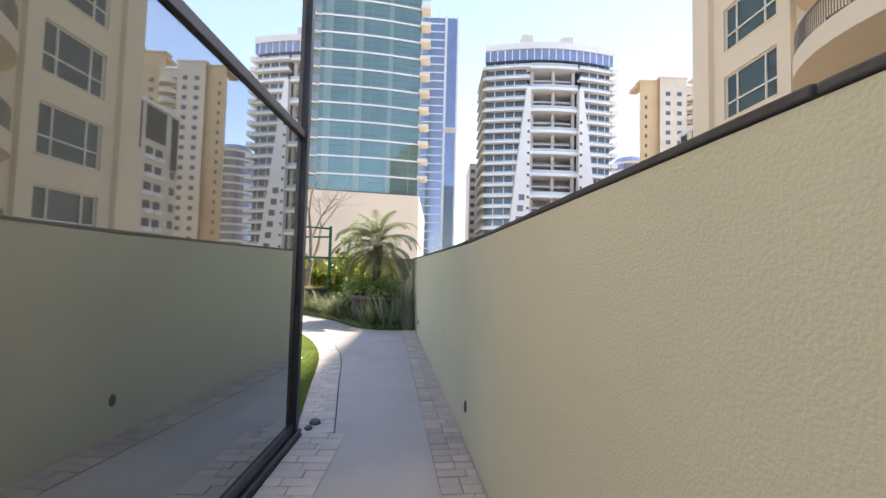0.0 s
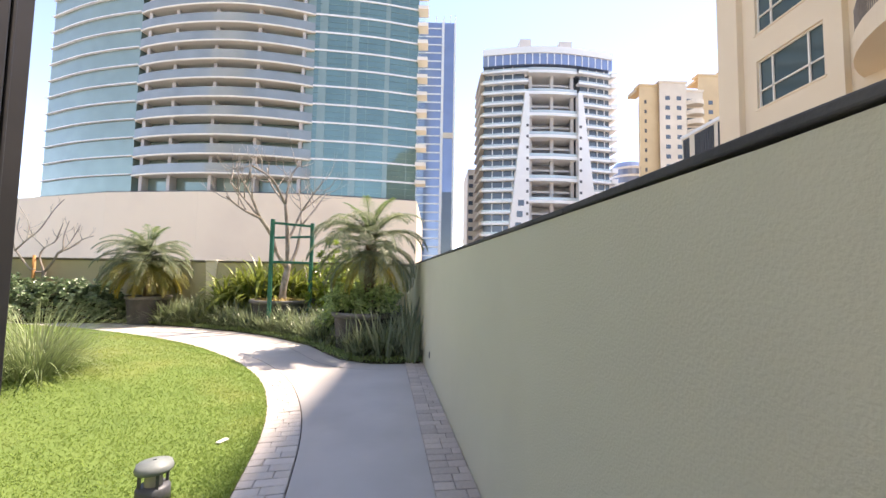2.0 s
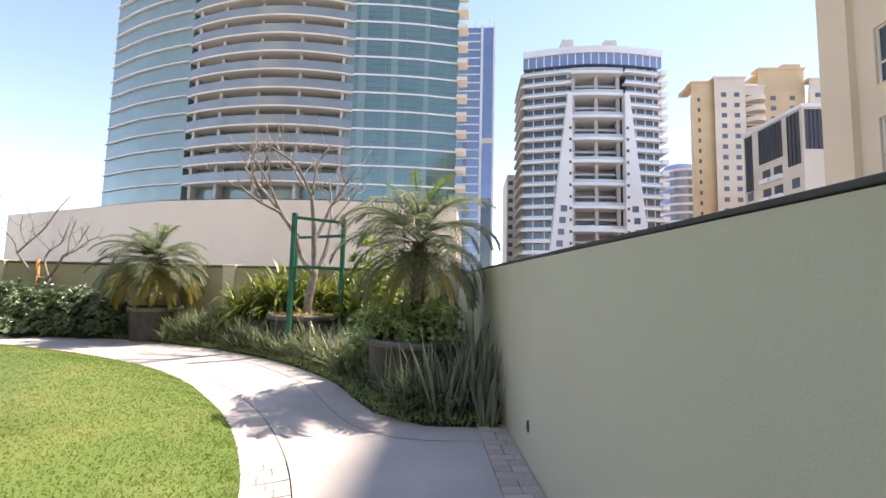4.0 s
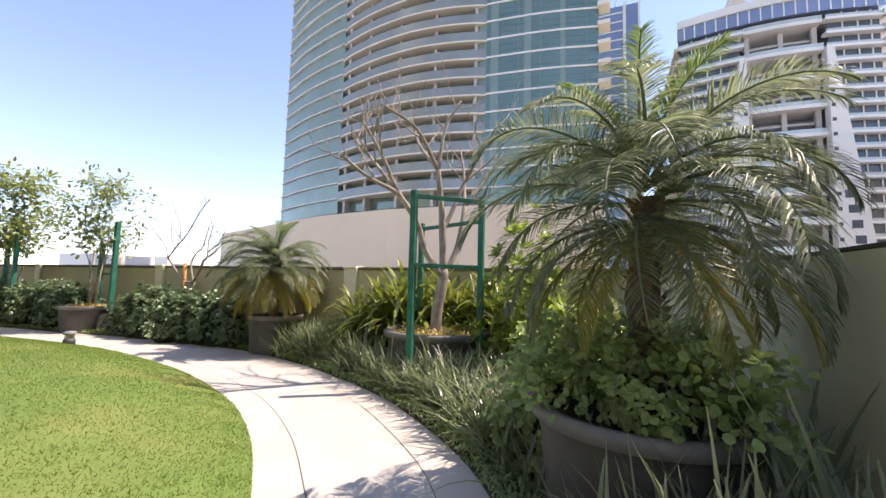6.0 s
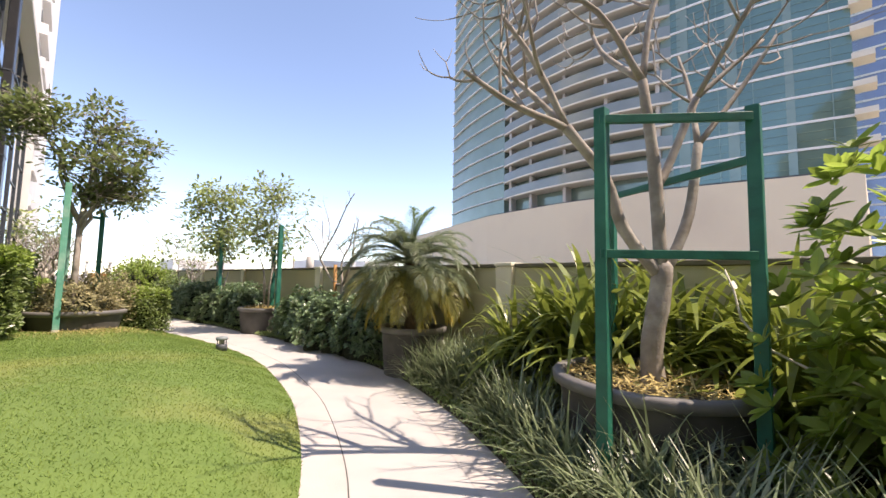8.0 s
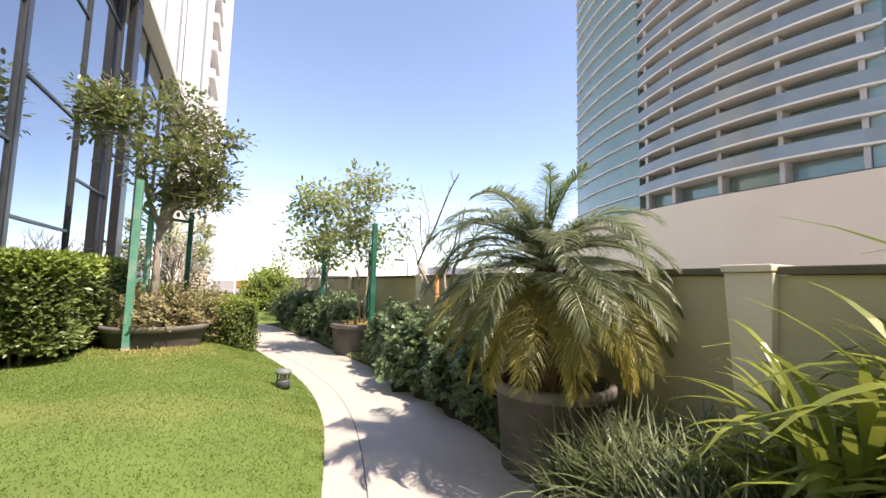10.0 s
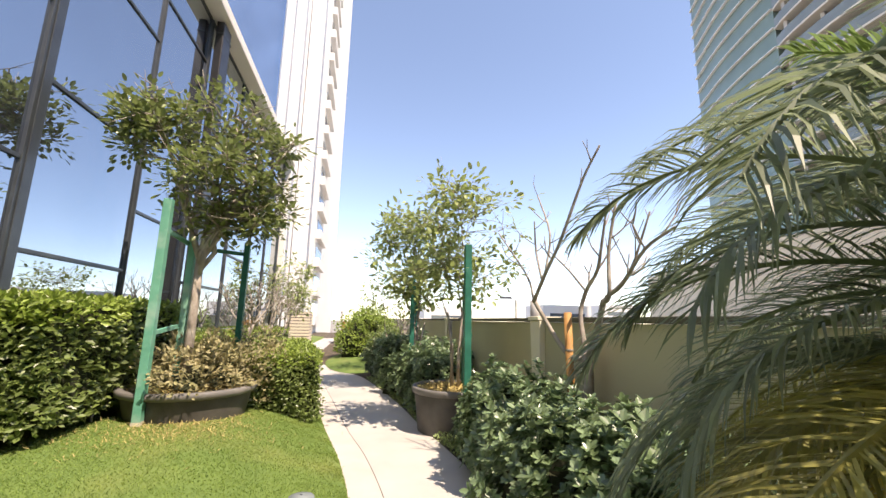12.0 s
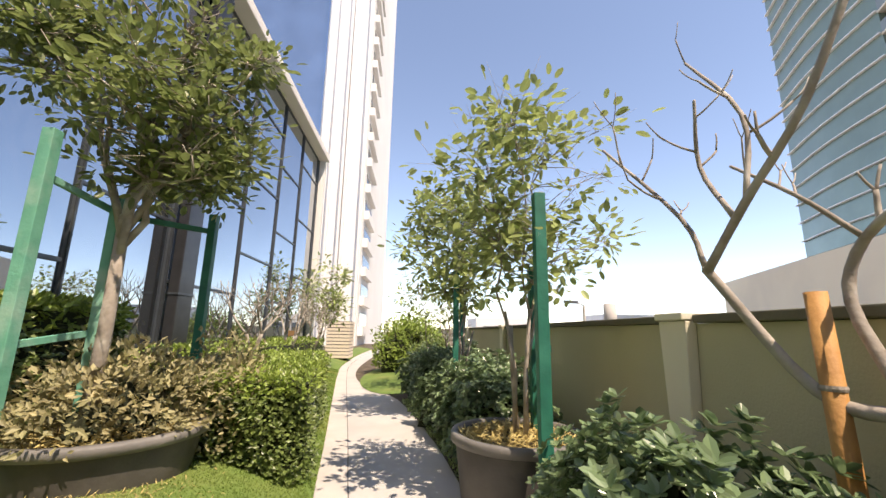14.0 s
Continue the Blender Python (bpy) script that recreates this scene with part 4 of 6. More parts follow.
def frond_mesh(name, length, rise, droop, mat, seed):
    """One feathered palm leaf along +x: an arching midrib with two rows of narrow leaflets."""
    r = random.Random(seed)
    s = Shape()
    n = 16
    p, a = Vector((0, 0, 0)), rise
    pts, dirs = [], []
    for i in range(n + 1):
        d = Vector((math.cos(a), 0, math.sin(a)))
        pts.append(p)
        dirs.append(d)
        p = p + d * length / n
        a -= droop / n * (0.4 + 1.2 * i / n)
    s.tube(pts, [0.013 * (1 - 0.85 * i / n) + 0.002 for i in range(n + 1)], 4)
    m = 100
    for k in range(m):
        u = 0.14 + 0.86 * k / (m - 1)
        f = u * n
        i = min(n - 1, int(f))
        q, d = pts[i].lerp(pts[i + 1], f - i), dirs[i]
        up = Vector((-d.z, 0, d.x))
        ln = length * (0.085 + 0.145 * math.sin(math.pi * min(1, u * 0.92 + 0.08)) ** 0.8) * r.uniform(0.88, 1.1)
        for sg in (-1, 1):
            sw = math.radians(r.uniform(58, 74) - 26 * u)
            w = (d * math.cos(sw) + Vector((0, sg, 0)) * math.sin(sw) + up * r.uniform(0.05, 0.3)).normalized()
            wide = 0.0037 * r.uniform(0.85, 1.2)
            side = (w.cross(Vector((0, 0, 1)))).normalized() * wide
            side = (side + up * r.uniform(-0.003, 0.003))
            b, verts = q, []
            for j in range(4):
                k2 = (0.7, 1.0, 0.75, 0.08)[j]
                verts += [b - side * k2, b + side * k2]
                b = b + w * ln / 3
                w = (w + Vector((0, 0, -0.26 - 0.2 * j))).normalized()
            s.add(verts, [(2 * j, 2 * j + 1, 2 * j + 3, 2 * j + 2) for j in range(3)])
    return s.mesh(name, mat)


def palm(base, heart, label, seed, kinds, size=1.0, turn=0):
    """A short date palm: rough trunk and some fifty arching fronds, upright and young in the middle, yellowing below."""
    r = random.Random(seed)
    pm = thing("date_palm", base, label, "palm", "potted date palms", turn)
    top = heart - base[2]
    s = Shape()
    n = 9
    s.tube([(0.02 * math.sin(i), 0, top * i / n) for i in range(n + 1)], [0.075 + 0.018 * (i % 2) + 0.025 * (i / n) for i in range(n + 1)], 10)
    for i in range(60):
        a, z = r.uniform(0, 6.28), r.uniform(0.1, 0.98) * top
        d = Vector((math.cos(a), math.sin(a), 0.9)).normalized()
        s.leaf(Vector((0.075 * math.cos(a), 0.075 * math.sin(a), z)), d, Vector((0, 0, 1)), 0.13, 0.05, 0.4)
    part("trunk", s, "palm_trunk", pm)
    spin = 0.0
    for mt, count, rise, droop, ln in kinds:
        meshes = [frond_mesh("frond", ln * size * (1 + 0.06 * v), rise + 0.1 * v, droop, mt, seed * 31 + v) for v in (-1, 0, 1)]
        for k in range(count):
            spin += 2.39996 + r.uniform(-0.25, 0.25)
            ob = part("frond", meshes[k % 3], None, pm)
            ob.matrix_basis = pose(0, 0, top + (0.16 if rise > 1 else 0.06 if rise > 0.5 else -0.04 if rise > 0.2 else -0.14), r.uniform(-14, 14), r.uniform(-5, 5), math.degrees(spin))
            if mt == "frond_old":
                tagged(ob, "yellowing drooping frond")
    return pm


def leaves(shape, spots, size, wide=0.5, r=rng, rounded=False):
    """A leaf at each spot (place, outward way)."""
    for p, o in spots:
        d = (o * r.uniform(0.2, 1.0) + Vector((r.uniform(-1, 1), r.uniform(-1, 1), r.uniform(-0.5, 0.8)))).normalized()
        n = (o + Vector((r.uniform(-0.6, 0.6), r.uniform(-0.6, 0.6), r.uniform(0.1, 1.0)))).normalized()
        if abs(d.dot(n)) > 0.95:
            n = d.orthogonal().normalized()
        ln = size * r.uniform(0.65, 1.25)
        if rounded:
            shape.round_leaf(p, d, (n - d * n.dot(d)).normalized(), ln, ln * wide)
        else:
            shape.leaf(p, d, n, ln, ln * wide, 0.2)


def mound(name, at, rx, ry, h, count, size, mat, label, category, seed, wide=0.5, group="", z0=0.0, rough=0.16, turn=0.0, core=0.8, rosette=0, spoon=0.45, rounded=False):
    """A rounded shrub: a core coloured near-black for inner shade, and thousands of leaves on an uneven surface."""
    r = random.Random(seed)
    sh = thing(name, at, label, category, group, turn)
    ph = [r.uniform(0, 6.28) for _ in range(6)]

    def radius(a, e):
        return 1 + rough * (math.sin(3 * a + ph[0]) * math.cos(2 * e + ph[1]) + 0.6 * math.sin(7 * a + ph[2] + 3 * e) + 0.5 * math.sin(11 * e + ph[3] + 5 * a))

    def spot(shrink=1.0):
        a, e = r.uniform(0, 6.283), math.asin(r.uniform(0.0, 1.0))
        o = Vector((math.cos(a) * math.cos(e), math.sin(a) * math.cos(e), math.sin(e)))
        k = radius(a, e) * shrink
        return Vector((o.x * rx * k, o.y * ry * k, z0 + (h - z0) * (0.12 + 0.88 * o.z ** 0.8) * k)), o

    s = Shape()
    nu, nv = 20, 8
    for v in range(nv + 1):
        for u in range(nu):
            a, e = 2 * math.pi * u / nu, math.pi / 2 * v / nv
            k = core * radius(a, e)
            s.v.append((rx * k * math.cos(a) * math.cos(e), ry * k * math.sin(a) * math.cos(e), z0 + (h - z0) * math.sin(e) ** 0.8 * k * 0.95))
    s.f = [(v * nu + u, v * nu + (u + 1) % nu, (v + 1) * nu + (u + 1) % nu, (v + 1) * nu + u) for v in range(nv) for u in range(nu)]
    part("core", s, "inner", sh, "solid inner core, near-black for the shade between leaves")
    s = Shape()
    if rosette:
        for _ in range(count // rosette):
            p, o = spot(r.uniform(0.86, 1.06))
            up = (o + Vector((0, 0, 0.7)) + Vector((r.uniform(-0.4, 0.4), r.uniform(-0.4, 0.4), 0))).normalized()
            t = up.orthogonal().normalized()
            for q in range(rosette):
                a = 2.4 * q + r.uniform(-0.3, 0.3)
                side = t * math.cos(a) + up.cross(t) * math.sin(a)
                d = (side + up * r.uniform(0.1, 0.9)).normalized()
                ln = size * r.uniform(0.7, 1.2)
                if rounded:
                    s.round_leaf(p, d, (up - side * 0.4).normalized(), ln, ln * wide)
                else:
                    s.leaf(p, d, (up - side * 0.4).normalized(), ln, ln * wide, 0.15, spoon)
    else:
        leaves(s, [spot(r.uniform(0.82, 1.07)) for _ in range(count)], size, wide, r, rounded)
    part("leaves", s, mat, sh)
    return sh


def hedge(name, at, plan, z0, z1, count, size, mat, label, seed, top_mat=None, group="", stem=True):
    """A clipped hedge over a four-cornered plan, its leaves on all faces, with bare stems below."""
    r = random.Random(seed)
    hd = thing(name, at, label, "hedge", group)
    q = [Vector((*p, 0)) for p in plan]

    def face_spot(kind):
        u, v, w = r.random(), r.random(), r.random()
        if kind == "top":
            a, b = q[0].lerp(q[1], u), q[3].lerp(q[2], u)
            return a.lerp(b, v) + Vector((0, 0, z1 + r.uniform(-0.08, 0.04))), Vector((0, 0, 1))
        k = r.randrange(4)
        a, b = q[k], q[(k + 1) % 4]
        d = (b - a).normalized()
        o = Vector((d.y, -d.x, 0))
        dent = 0.05 * math.sin(9 * u + 5 * w + k) + r.uniform(-0.09, 0.05)
        return a.lerp(b, u) + o * dent + Vector((0, 0, z0 + (z1 - z0) * w)), o

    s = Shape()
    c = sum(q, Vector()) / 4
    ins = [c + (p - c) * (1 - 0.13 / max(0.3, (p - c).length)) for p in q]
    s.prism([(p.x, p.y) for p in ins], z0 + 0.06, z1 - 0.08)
    part("core", s, "inner", hd, "solid inner core, near-black for the shade between leaves")
    for k in range(7):
        s = Shape()
        p = q[k % 4].lerp(q[(k + 1) % 4], r.uniform(0.1, 0.9)).lerp(c, 0.25)
        s.tube([(p.x, p.y, -0.35), (p.x + r.uniform(-.1, .1), p.y + r.uniform(-.1, .1), z0 + 0.3)], [0.025, 0.018], 6)
        part("stem", s, "bark", hd)
    s = Shape()
    area_top = ((q[1] - q[0]).length + (q[2] - q[3]).length) / 2 * ((q[3] - q[0]).length + (q[2] - q[1]).length) / 2
    rim = sum((q[k] - q[(k + 1) % 4]).length for k in range(4)) * (z1 - z0)
    n_top = int(count * area_top / (area_top + rim))
    sides = [face_spot("side") for _ in range(count - n_top)]
    # sunlight put into the colour: brighter leaves on top and upper fifth
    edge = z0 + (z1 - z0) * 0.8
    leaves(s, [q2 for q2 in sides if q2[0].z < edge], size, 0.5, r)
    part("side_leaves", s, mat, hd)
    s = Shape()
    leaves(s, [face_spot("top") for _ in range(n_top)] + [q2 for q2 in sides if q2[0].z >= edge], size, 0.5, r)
    part("top_leaves", s, top_mat or mat, hd, "clipped top, sunlight put into its brighter leaf colour" if top_mat else "")
    return hd


def grow(shape, p, d, length, radius, depth, r, spread, tips, bend=0.25, forks=(2, 3), taper=0.72, up=0.18, sides=7):
    """One branch and all that forks from it."""
    pts, rad = [p], [radius]
    n = 4
    for i in range(n):
        d = (d + Vector((r.uniform(-1, 1), r.uniform(-1, 1), r.uniform(-0.5, 1) * 0.6)) * bend / n + Vector((0, 0, up / n))).normalized()
        p = p + d * length / n
        pts.append(p)
        rad.append(radius * (1 - (1 - taper) * (i + 1) / n))
    shape.tube(pts, rad, sides)
    tips.append((p, d, depth))
    if depth <= 0:
        return
    t = d.orthogonal().normalized()
    a0 = r.uniform(0, 6.28)
    m = r.choice(forks)
    for k in range(m):
        a = a0 + 2 * math.pi * k / m + r.uniform(-0.4, 0.4)
        side = t * math.cos(a) + d.cross(t) * math.sin(a)
        w = (d + side * spread * r.uniform(0.7, 1.2)).normalized()
        grow(shape, p - d * rad[-1] * 0.3, w, length * r.uniform(0.66, 0.92), rad[-1] * r.uniform(0.68, 0.84), depth - 1, r, spread, tips, bend, forks, taper, up, max(4, sides - 1))


def bare_tree(at, limbs, label, seed, base_r=0.1, trunk=0.75, depth=4, length=0.62, spread=0.7, turn=0.0, few=0):
    """A leafless frangipani: thick forking limbs that end in blunt tips."""
    r = random.Random(seed)
    tr = thing("frangipani_tree", at, label, "tree", "bare frangipani trees", turn)
    s = Shape()
    s.tube([(-0.5 * base_r, 0, -0.1), (-0.3 * base_r, 0.01, trunk * 0.25), (0.35 * base_r, 0.02, trunk * 0.6), (0.0, 0.03, trunk)], [base_r * 1.2, base_r * 1.02, base_r * 0.92, base_r * 0.98], 10)
    part("trunk", s, "bark", tr, smooth=True)
    tips = []
    for d in limbs:
        s = Shape()
        grow(s, Vector((0, 0.03, trunk - 0.05)), Vector(d).normalized(), length, base_r * 0.74, depth, r, spread, tips, 0.4, (2, 2, 3) if not few else (1, 2, 2), 0.8, 0.28)
        part("limb", s, "bark", tr, smooth=True)
    return tr


def leafy_tree(at, label, seed, lobes, clumps, per_clump, tuft, mat, leaf, bark, base_r, fork, stems=1, bare=0, group="", droop=0.0):
    """A tree whose leaf clumps fill some uneven lobes; a bent branch runs from the fork of a stem to every clump. lobes: x, y, z and three radii."""
    r = random.Random(seed)
    tr = thing("potted_tree" if not group else "young_tree", at, label, "tree", group)
    tops = []
    for k in range(stems):
        a = 2 * math.pi * k / stems + r.uniform(-0.4, 0.4)
        off = Vector((math.cos(a), math.sin(a), 0)) * (0.07 if stems > 1 else 0)
        top = off * (2.4 if stems > 1 else 1) + Vector((r.uniform(-0.06, 0.06), r.uniform(-0.06, 0.06), fork * r.uniform(0.85, 1.1)))
        s = Shape()
        m = off * 1.3 + Vector((r.uniform(-0.05, 0.05), r.uniform(-0.05, 0.05), fork * 0.5))
        s.tube([off + Vector((0, 0, -0.1)), m, top], [base_r * 1.25, base_r, base_r * 0.85], 9)
        part("trunk", s, bark, tr, smooth=True)
        tops.append(top)
    s, lf = Shape(), Shape()
    limbs = []
    for x, y, z, rx, ry, rz in lobes:
        goal = Vector((x + r.uniform(-0.3, 0.3) * rx, y + r.uniform(-0.3, 0.3) * ry, z + 0.35 * rz))
        root = min(tops, key=lambda q: (q - goal).length + r.uniform(0, 0.3))
        root = root + Vector((0, 0, -r.uniform(0.02, 0.25) * fork))
        way = []
        for i in range(7):
            u = i / 6
            sag = Vector((r.uniform(-0.07, 0.07), r.uniform(-0.07, 0.07), 0.22 * (goal - root).length * u * (1 - u)))
            way.append(root.lerp(goal, u) + (sag if 0 < i else Vector()))
        s.tube(way, [base_r * (0.62 - 0.42 * i / 6) for i in range(7)], 7)
        limbs.append(way)
    for k in range(clumps + bare):
        lobe = k % len(lobes)
        if lobes[lobe][3] < 0.2 and k > 3 * len(lobes):
            lobe = 0
        x, y, z, rx, ry, rz = lobes[lobe]
        while True:
            o = Vector((r.uniform(-1, 1), r.uniform(-1, 1), r.uniform(-1, 1)))
            if 0.35 < o.length < 1:
                break
        c = Vector((x + rx * o.x, y + ry * o.y, z + rz * o.z))
        way = limbs[lobe]
        start = min(way[2:], key=lambda q: (q - c).length + 0.9 * max(0.0, q.z - c.z) + r.uniform(0, 0.35))
        mid = start.lerp(c, 0.5) + Vector((r.uniform(-0.1, 0.1), r.uniform(-0.1, 0.1), r.uniform(-0.04, 0.12)))
        q2 = start.lerp(c, 0.78) + Vector((r.uniform(-0.07, 0.07), r.uniform(-0.07, 0.07), r.uniform(-0.03, 0.08)))
        s.tube([start, mid, q2, c], [base_r * f for f in (0.26, 0.2, 0.14, 0.08)], 5)
        for _ in range(3):
            e = c + Vector((r.gauss(0, 1), r.gauss(0, 1), r.gauss(0.4, 0.8))) * tuft * 1.3
            s.tube([q2.lerp(c, r.random()), e], [base_r * 0.12, base_r * 0.05], 4)
        if k >= clumps:
            continue
        for _ in range(int(per_clump * r.uniform(0.5, 1.4))):
            w = Vector((r.gauss(0, 1), r.gauss(0, 1), r.gauss(0, 0.75)))
            d = (w + Vector((r.uniform(-0.6, 0.6), r.uniform(-0.6, 0.6), 0.2 - droop))).normalized()
            n = Vector((r.uniform(-0.6, 0.6), r.uniform(-0.6, 0.6), 1)).normalized()
            ln = leaf * r.uniform(0.65, 1.25)
            lf.round_leaf(c + w * tuft, d, (n - d * n.dot(d)).normalized(), ln, ln * 0.56)
    part("branchwork", s, bark, tr, smooth=True)
    part("foliage", lf, mat, tr)
    return tr


def post(parent, x, y, z0, z1, mat, w=0.042, foot=True):
    s = Shape()
    s.box(x - w, x + w, y - w, y + w, z0 + (0.12 if foot else 0), z1)
    p = bevelled(part("post", s, mat, parent), 0.006)
    if foot:
        s = Shape()
        s.box(x - w * 1.02, x + w * 1.02, y - w * 1.02, y + w * 1.02, z0, z0 + 0.12)
        part("bare_foot", s, "rawtip", p, "bare pale post foot")
    return p


def bar(parent, a, b, mat, w=0.02, h=0.03):
    a, b = Vector(a), Vector(b)
    d = (b - a)
    m = Matrix.Translation((a + b) / 2) @ d.to_track_quat("X", "Z").to_matrix().to_4x4()
    s = Shape()
    s.box(-d.length / 2, d.length / 2, -w, w, -h, h, m)
    return bevelled(part("rail", s, mat, parent), 0.004)


def bollard(at, turn=0):
    """A low round garden light: grey foot, four slim struts round a lens, and a flat cap."""
    b = thing("bollard_light", at, "low grey round garden light standing in the lawn", "garden light", "lawn lights", turn)
    s = Shape()
    s.lathe([(0.01, 0), (0.095, 0), (0.092, 0.10), (0.082, 0.115), (0.01, 0.118)], 24)
    part("foot", s, "lampbody", b, smooth=True)
    s = Shape()
    s.lathe([(0.05, 0.115), (0.045, 0.2)], 16)
    part("lens", s, "lampglass", b, "clear ribbed lens", smooth=True)
    for k in range(4):
        a = math.pi / 2 * k + 0.5
        s = Shape()
        x, y = 0.075 * math.cos(a), 0.075 * math.sin(a)
        s.box(x - 0.008, x + 0.008, y - 0.008, y + 0.008, 0.112, 0.205)
        part("strut", s, "lampbody", b)
    s = Shape()
    s.lathe([(0.01, 0.2), (0.1, 0.2), (0.105, 0.215), (0.095, 0.245), (0.01, 0.262)], 24)
    part("cap", s, "lampcap", b, "flat cap, sunlight from above put into its paler colour", smooth=True)
    return b


# big pots
planter((-3.42, 14.22, 0), 0.82, 0.73, "large black plastic planter with a grey rim among strap plants", "straw")
planter((-0.72, 11.22, 0), 0.66, 0.72, "black plastic planter under a date palm and vines")
planter((-7.28, 14.74, 0), 0.54, 0.74, "black plastic planter holding a date palm beside the path")
planter((-13.55, 14.6, 0), 0.66, 0.66, "black plastic planter with mulch holding a thin tree", "straw")
planter((-17.4, 14.5, 0), 0.66, 0.62, "black plastic planter among dark shrubs holding a thin tree", "straw")
planter((-13.45, 10.75, 0.27), 0.86, 0.46, "wide low black planter full of dry shrubs on the lawn", "straw")

# date palms
palm((-0.68, 11.2, 0.58), 2.02, "date palm with grey-green arching fronds in a planter", 3,
     [("frond_young", 5, 1.32, 1.0, 0.95), ("frond", 9, 1.0, 1.9, 1.25), ("frond", 11, 0.66, 2.05, 1.36), ("frond", 10, 0.26, 1.9, 1.36),
      ("frond", 7, -0.05, 1.7, 1.28), ("frond_low", 8, -0.4, 1.3, 1.15), ("frond_old", 3, -0.85, 0.6, 0.95)], 0.94)
palm((-7.36, 14.72, 0.62), 1.78, "date palm with arching fronds, the lower ones yellow", 8,
     [("frond_young", 6, 1.3, 1.0, 0.9), ("frond", 10, 0.95, 1.8, 1.18), ("frond", 13, 0.64, 1.85, 1.3), ("frond", 12, 0.36, 1.75, 1.32),
      ("frond", 9, 0.12, 1.6, 1.3), ("frond_low", 14, -0.02, 1.35, 1.28), ("frond_low", 11, -0.3, 1.2, 1.3), ("frond_old", 9, -0.5, 1.0, 1.2), ("frond_old", 5, -0.95, 0.4, 0.95)], 0.98, 40)

# bare frangipanis
def limb(shape, joints, r0, r1, r, twigs=2, twig_length=0.3, depth=1, steps=4, girth=0.8):
    """A smooth tapering limb through a few joints, with short upturned side twigs towards its blunt end. Returns its end."""
    p = [Vector(q) for q in joints]
    p = [2 * p[0] - p[1]] + p + [2 * p[-1] - p[-2]]
    pts = []
    for i in range(1, len(p) - 2):
        for k in range(steps):
            u = k / steps
            pts.append(0.5 * (2 * p[i] + (p[i + 1] - p[i - 1]) * u + (2 * p[i - 1] - 5 * p[i] + 4 * p[i + 1] - p[i + 2]) * u * u
                              + (3 * p[i] - p[i - 1] - 3 * p[i + 1] + p[i + 2]) * u ** 3))
    pts.append(p[-2])
    n = len(pts) - 1
    rad = [(r0 + (r1 - r0) * i / n) * r.uniform(0.95, 1.07) * girth for i in range(n + 1)]
    shape.tube(pts + [pts[-1] + (pts[-1] - pts[-2]).normalized() * r1 * 0.5], rad + [rad[-1] * 0.5], 9)
    for k in range(twigs):
        i = min(n, max(1, round(n * (0.35 + 0.65 * (k + r.random()) / max(1, twigs)))))
        d = (pts[i] - pts[i - 1]).normalized()
        o = Vector((r.uniform(-1, 1), r.uniform(-1, 1), r.uniform(-0.1, 0.5)))
        o = (o - d * o.dot(d)).normalized()
        grow(shape, pts[i], (d * 0.55 + o).normalized(), twig_length * r.uniform(0.6, 1.2), rad[i] * 0.62, depth, r, 0.6, [], 0.3, (1, 2, 2), 0.78, 0.5, 7)
    return pts[-1]


bf = thing("frangipani_tree", (-3.38, 14.15, 0.6), "leafless pale-barked frangipani with three stems in a round planter", "tree", "bare frangipani trees")
r = random.Random(12)
s = Shape()
limb(s, [(0.0, 0.0, -0.1), (-0.02, -0.02, 0.35), (0.03, 0.02, 0.75), (0.06, 0.04, 1.05)], 0.12, 0.1, r, 0)
part("trunk", s, "bark", bf, smooth=True)
STEMS_WEST = (([(0.05, 0.03, 0.95), (-0.17, -0.18, 1.36), (-0.28, -0.28, 1.8), (-0.47, -0.58, 2.21)], 0.07, 0.055, 0,
          (((-0.62, -0.85, 2.75), (-0.85, -1.0, 3.2)), ((-0.72, -1.0, 2.36), (-0.95, -1.35, 2.6)), ((-0.9, -0.55, 2.7), (-1.25, -0.6, 3.1)))),
         ([(0.05, 0.03, 1.0), (0.02, 0.0, 1.9), (-0.04, -0.06, 2.66)], 0.072, 0.052, 0,
          (((-0.28, -0.4, 3.25), (-0.64, -0.85, 3.5)), ((0.0, 0.1, 3.4), (0.2, 0.25, 3.9)), ((-0.5, 0.15, 3.2), (-0.75, 0.35, 3.75)))))
STEMS_EAST = (([(0.04, 0.04, 1.75), (0.1, 0.14, 1.95), (0.26, 0.34, 2.54)], 0.048, 0.04, 0,
          (((0.45, 0.55, 2.8), (0.68, 0.8, 3.1)), ((0.55, 0.2, 2.9), (0.85, 0.1, 3.3)))),
         ([(0.07, 0.06, 0.98), (0.2, 0.27, 1.5), (0.24, 0.44, 2.15)], 0.058, 0.045, 0,
          (((0.5, 0.8, 2.7), (0.75, 1.0, 3.2)), ((0.1, 0.75, 2.8), (-0.05, 0.95, 3.3)))))
for joints, r0, r1, tw, ends in STEMS_WEST + STEMS_EAST:
    s = Shape()
    limb(s, joints, r0, r1, r, tw)
    for a, b in ends:
        limb(s, [joints[-1], a, b], r1 * 0.78, r1 * 0.42, r, 4, 0.42, 2)
    part("limb", s, "bark", bf, smooth=True)

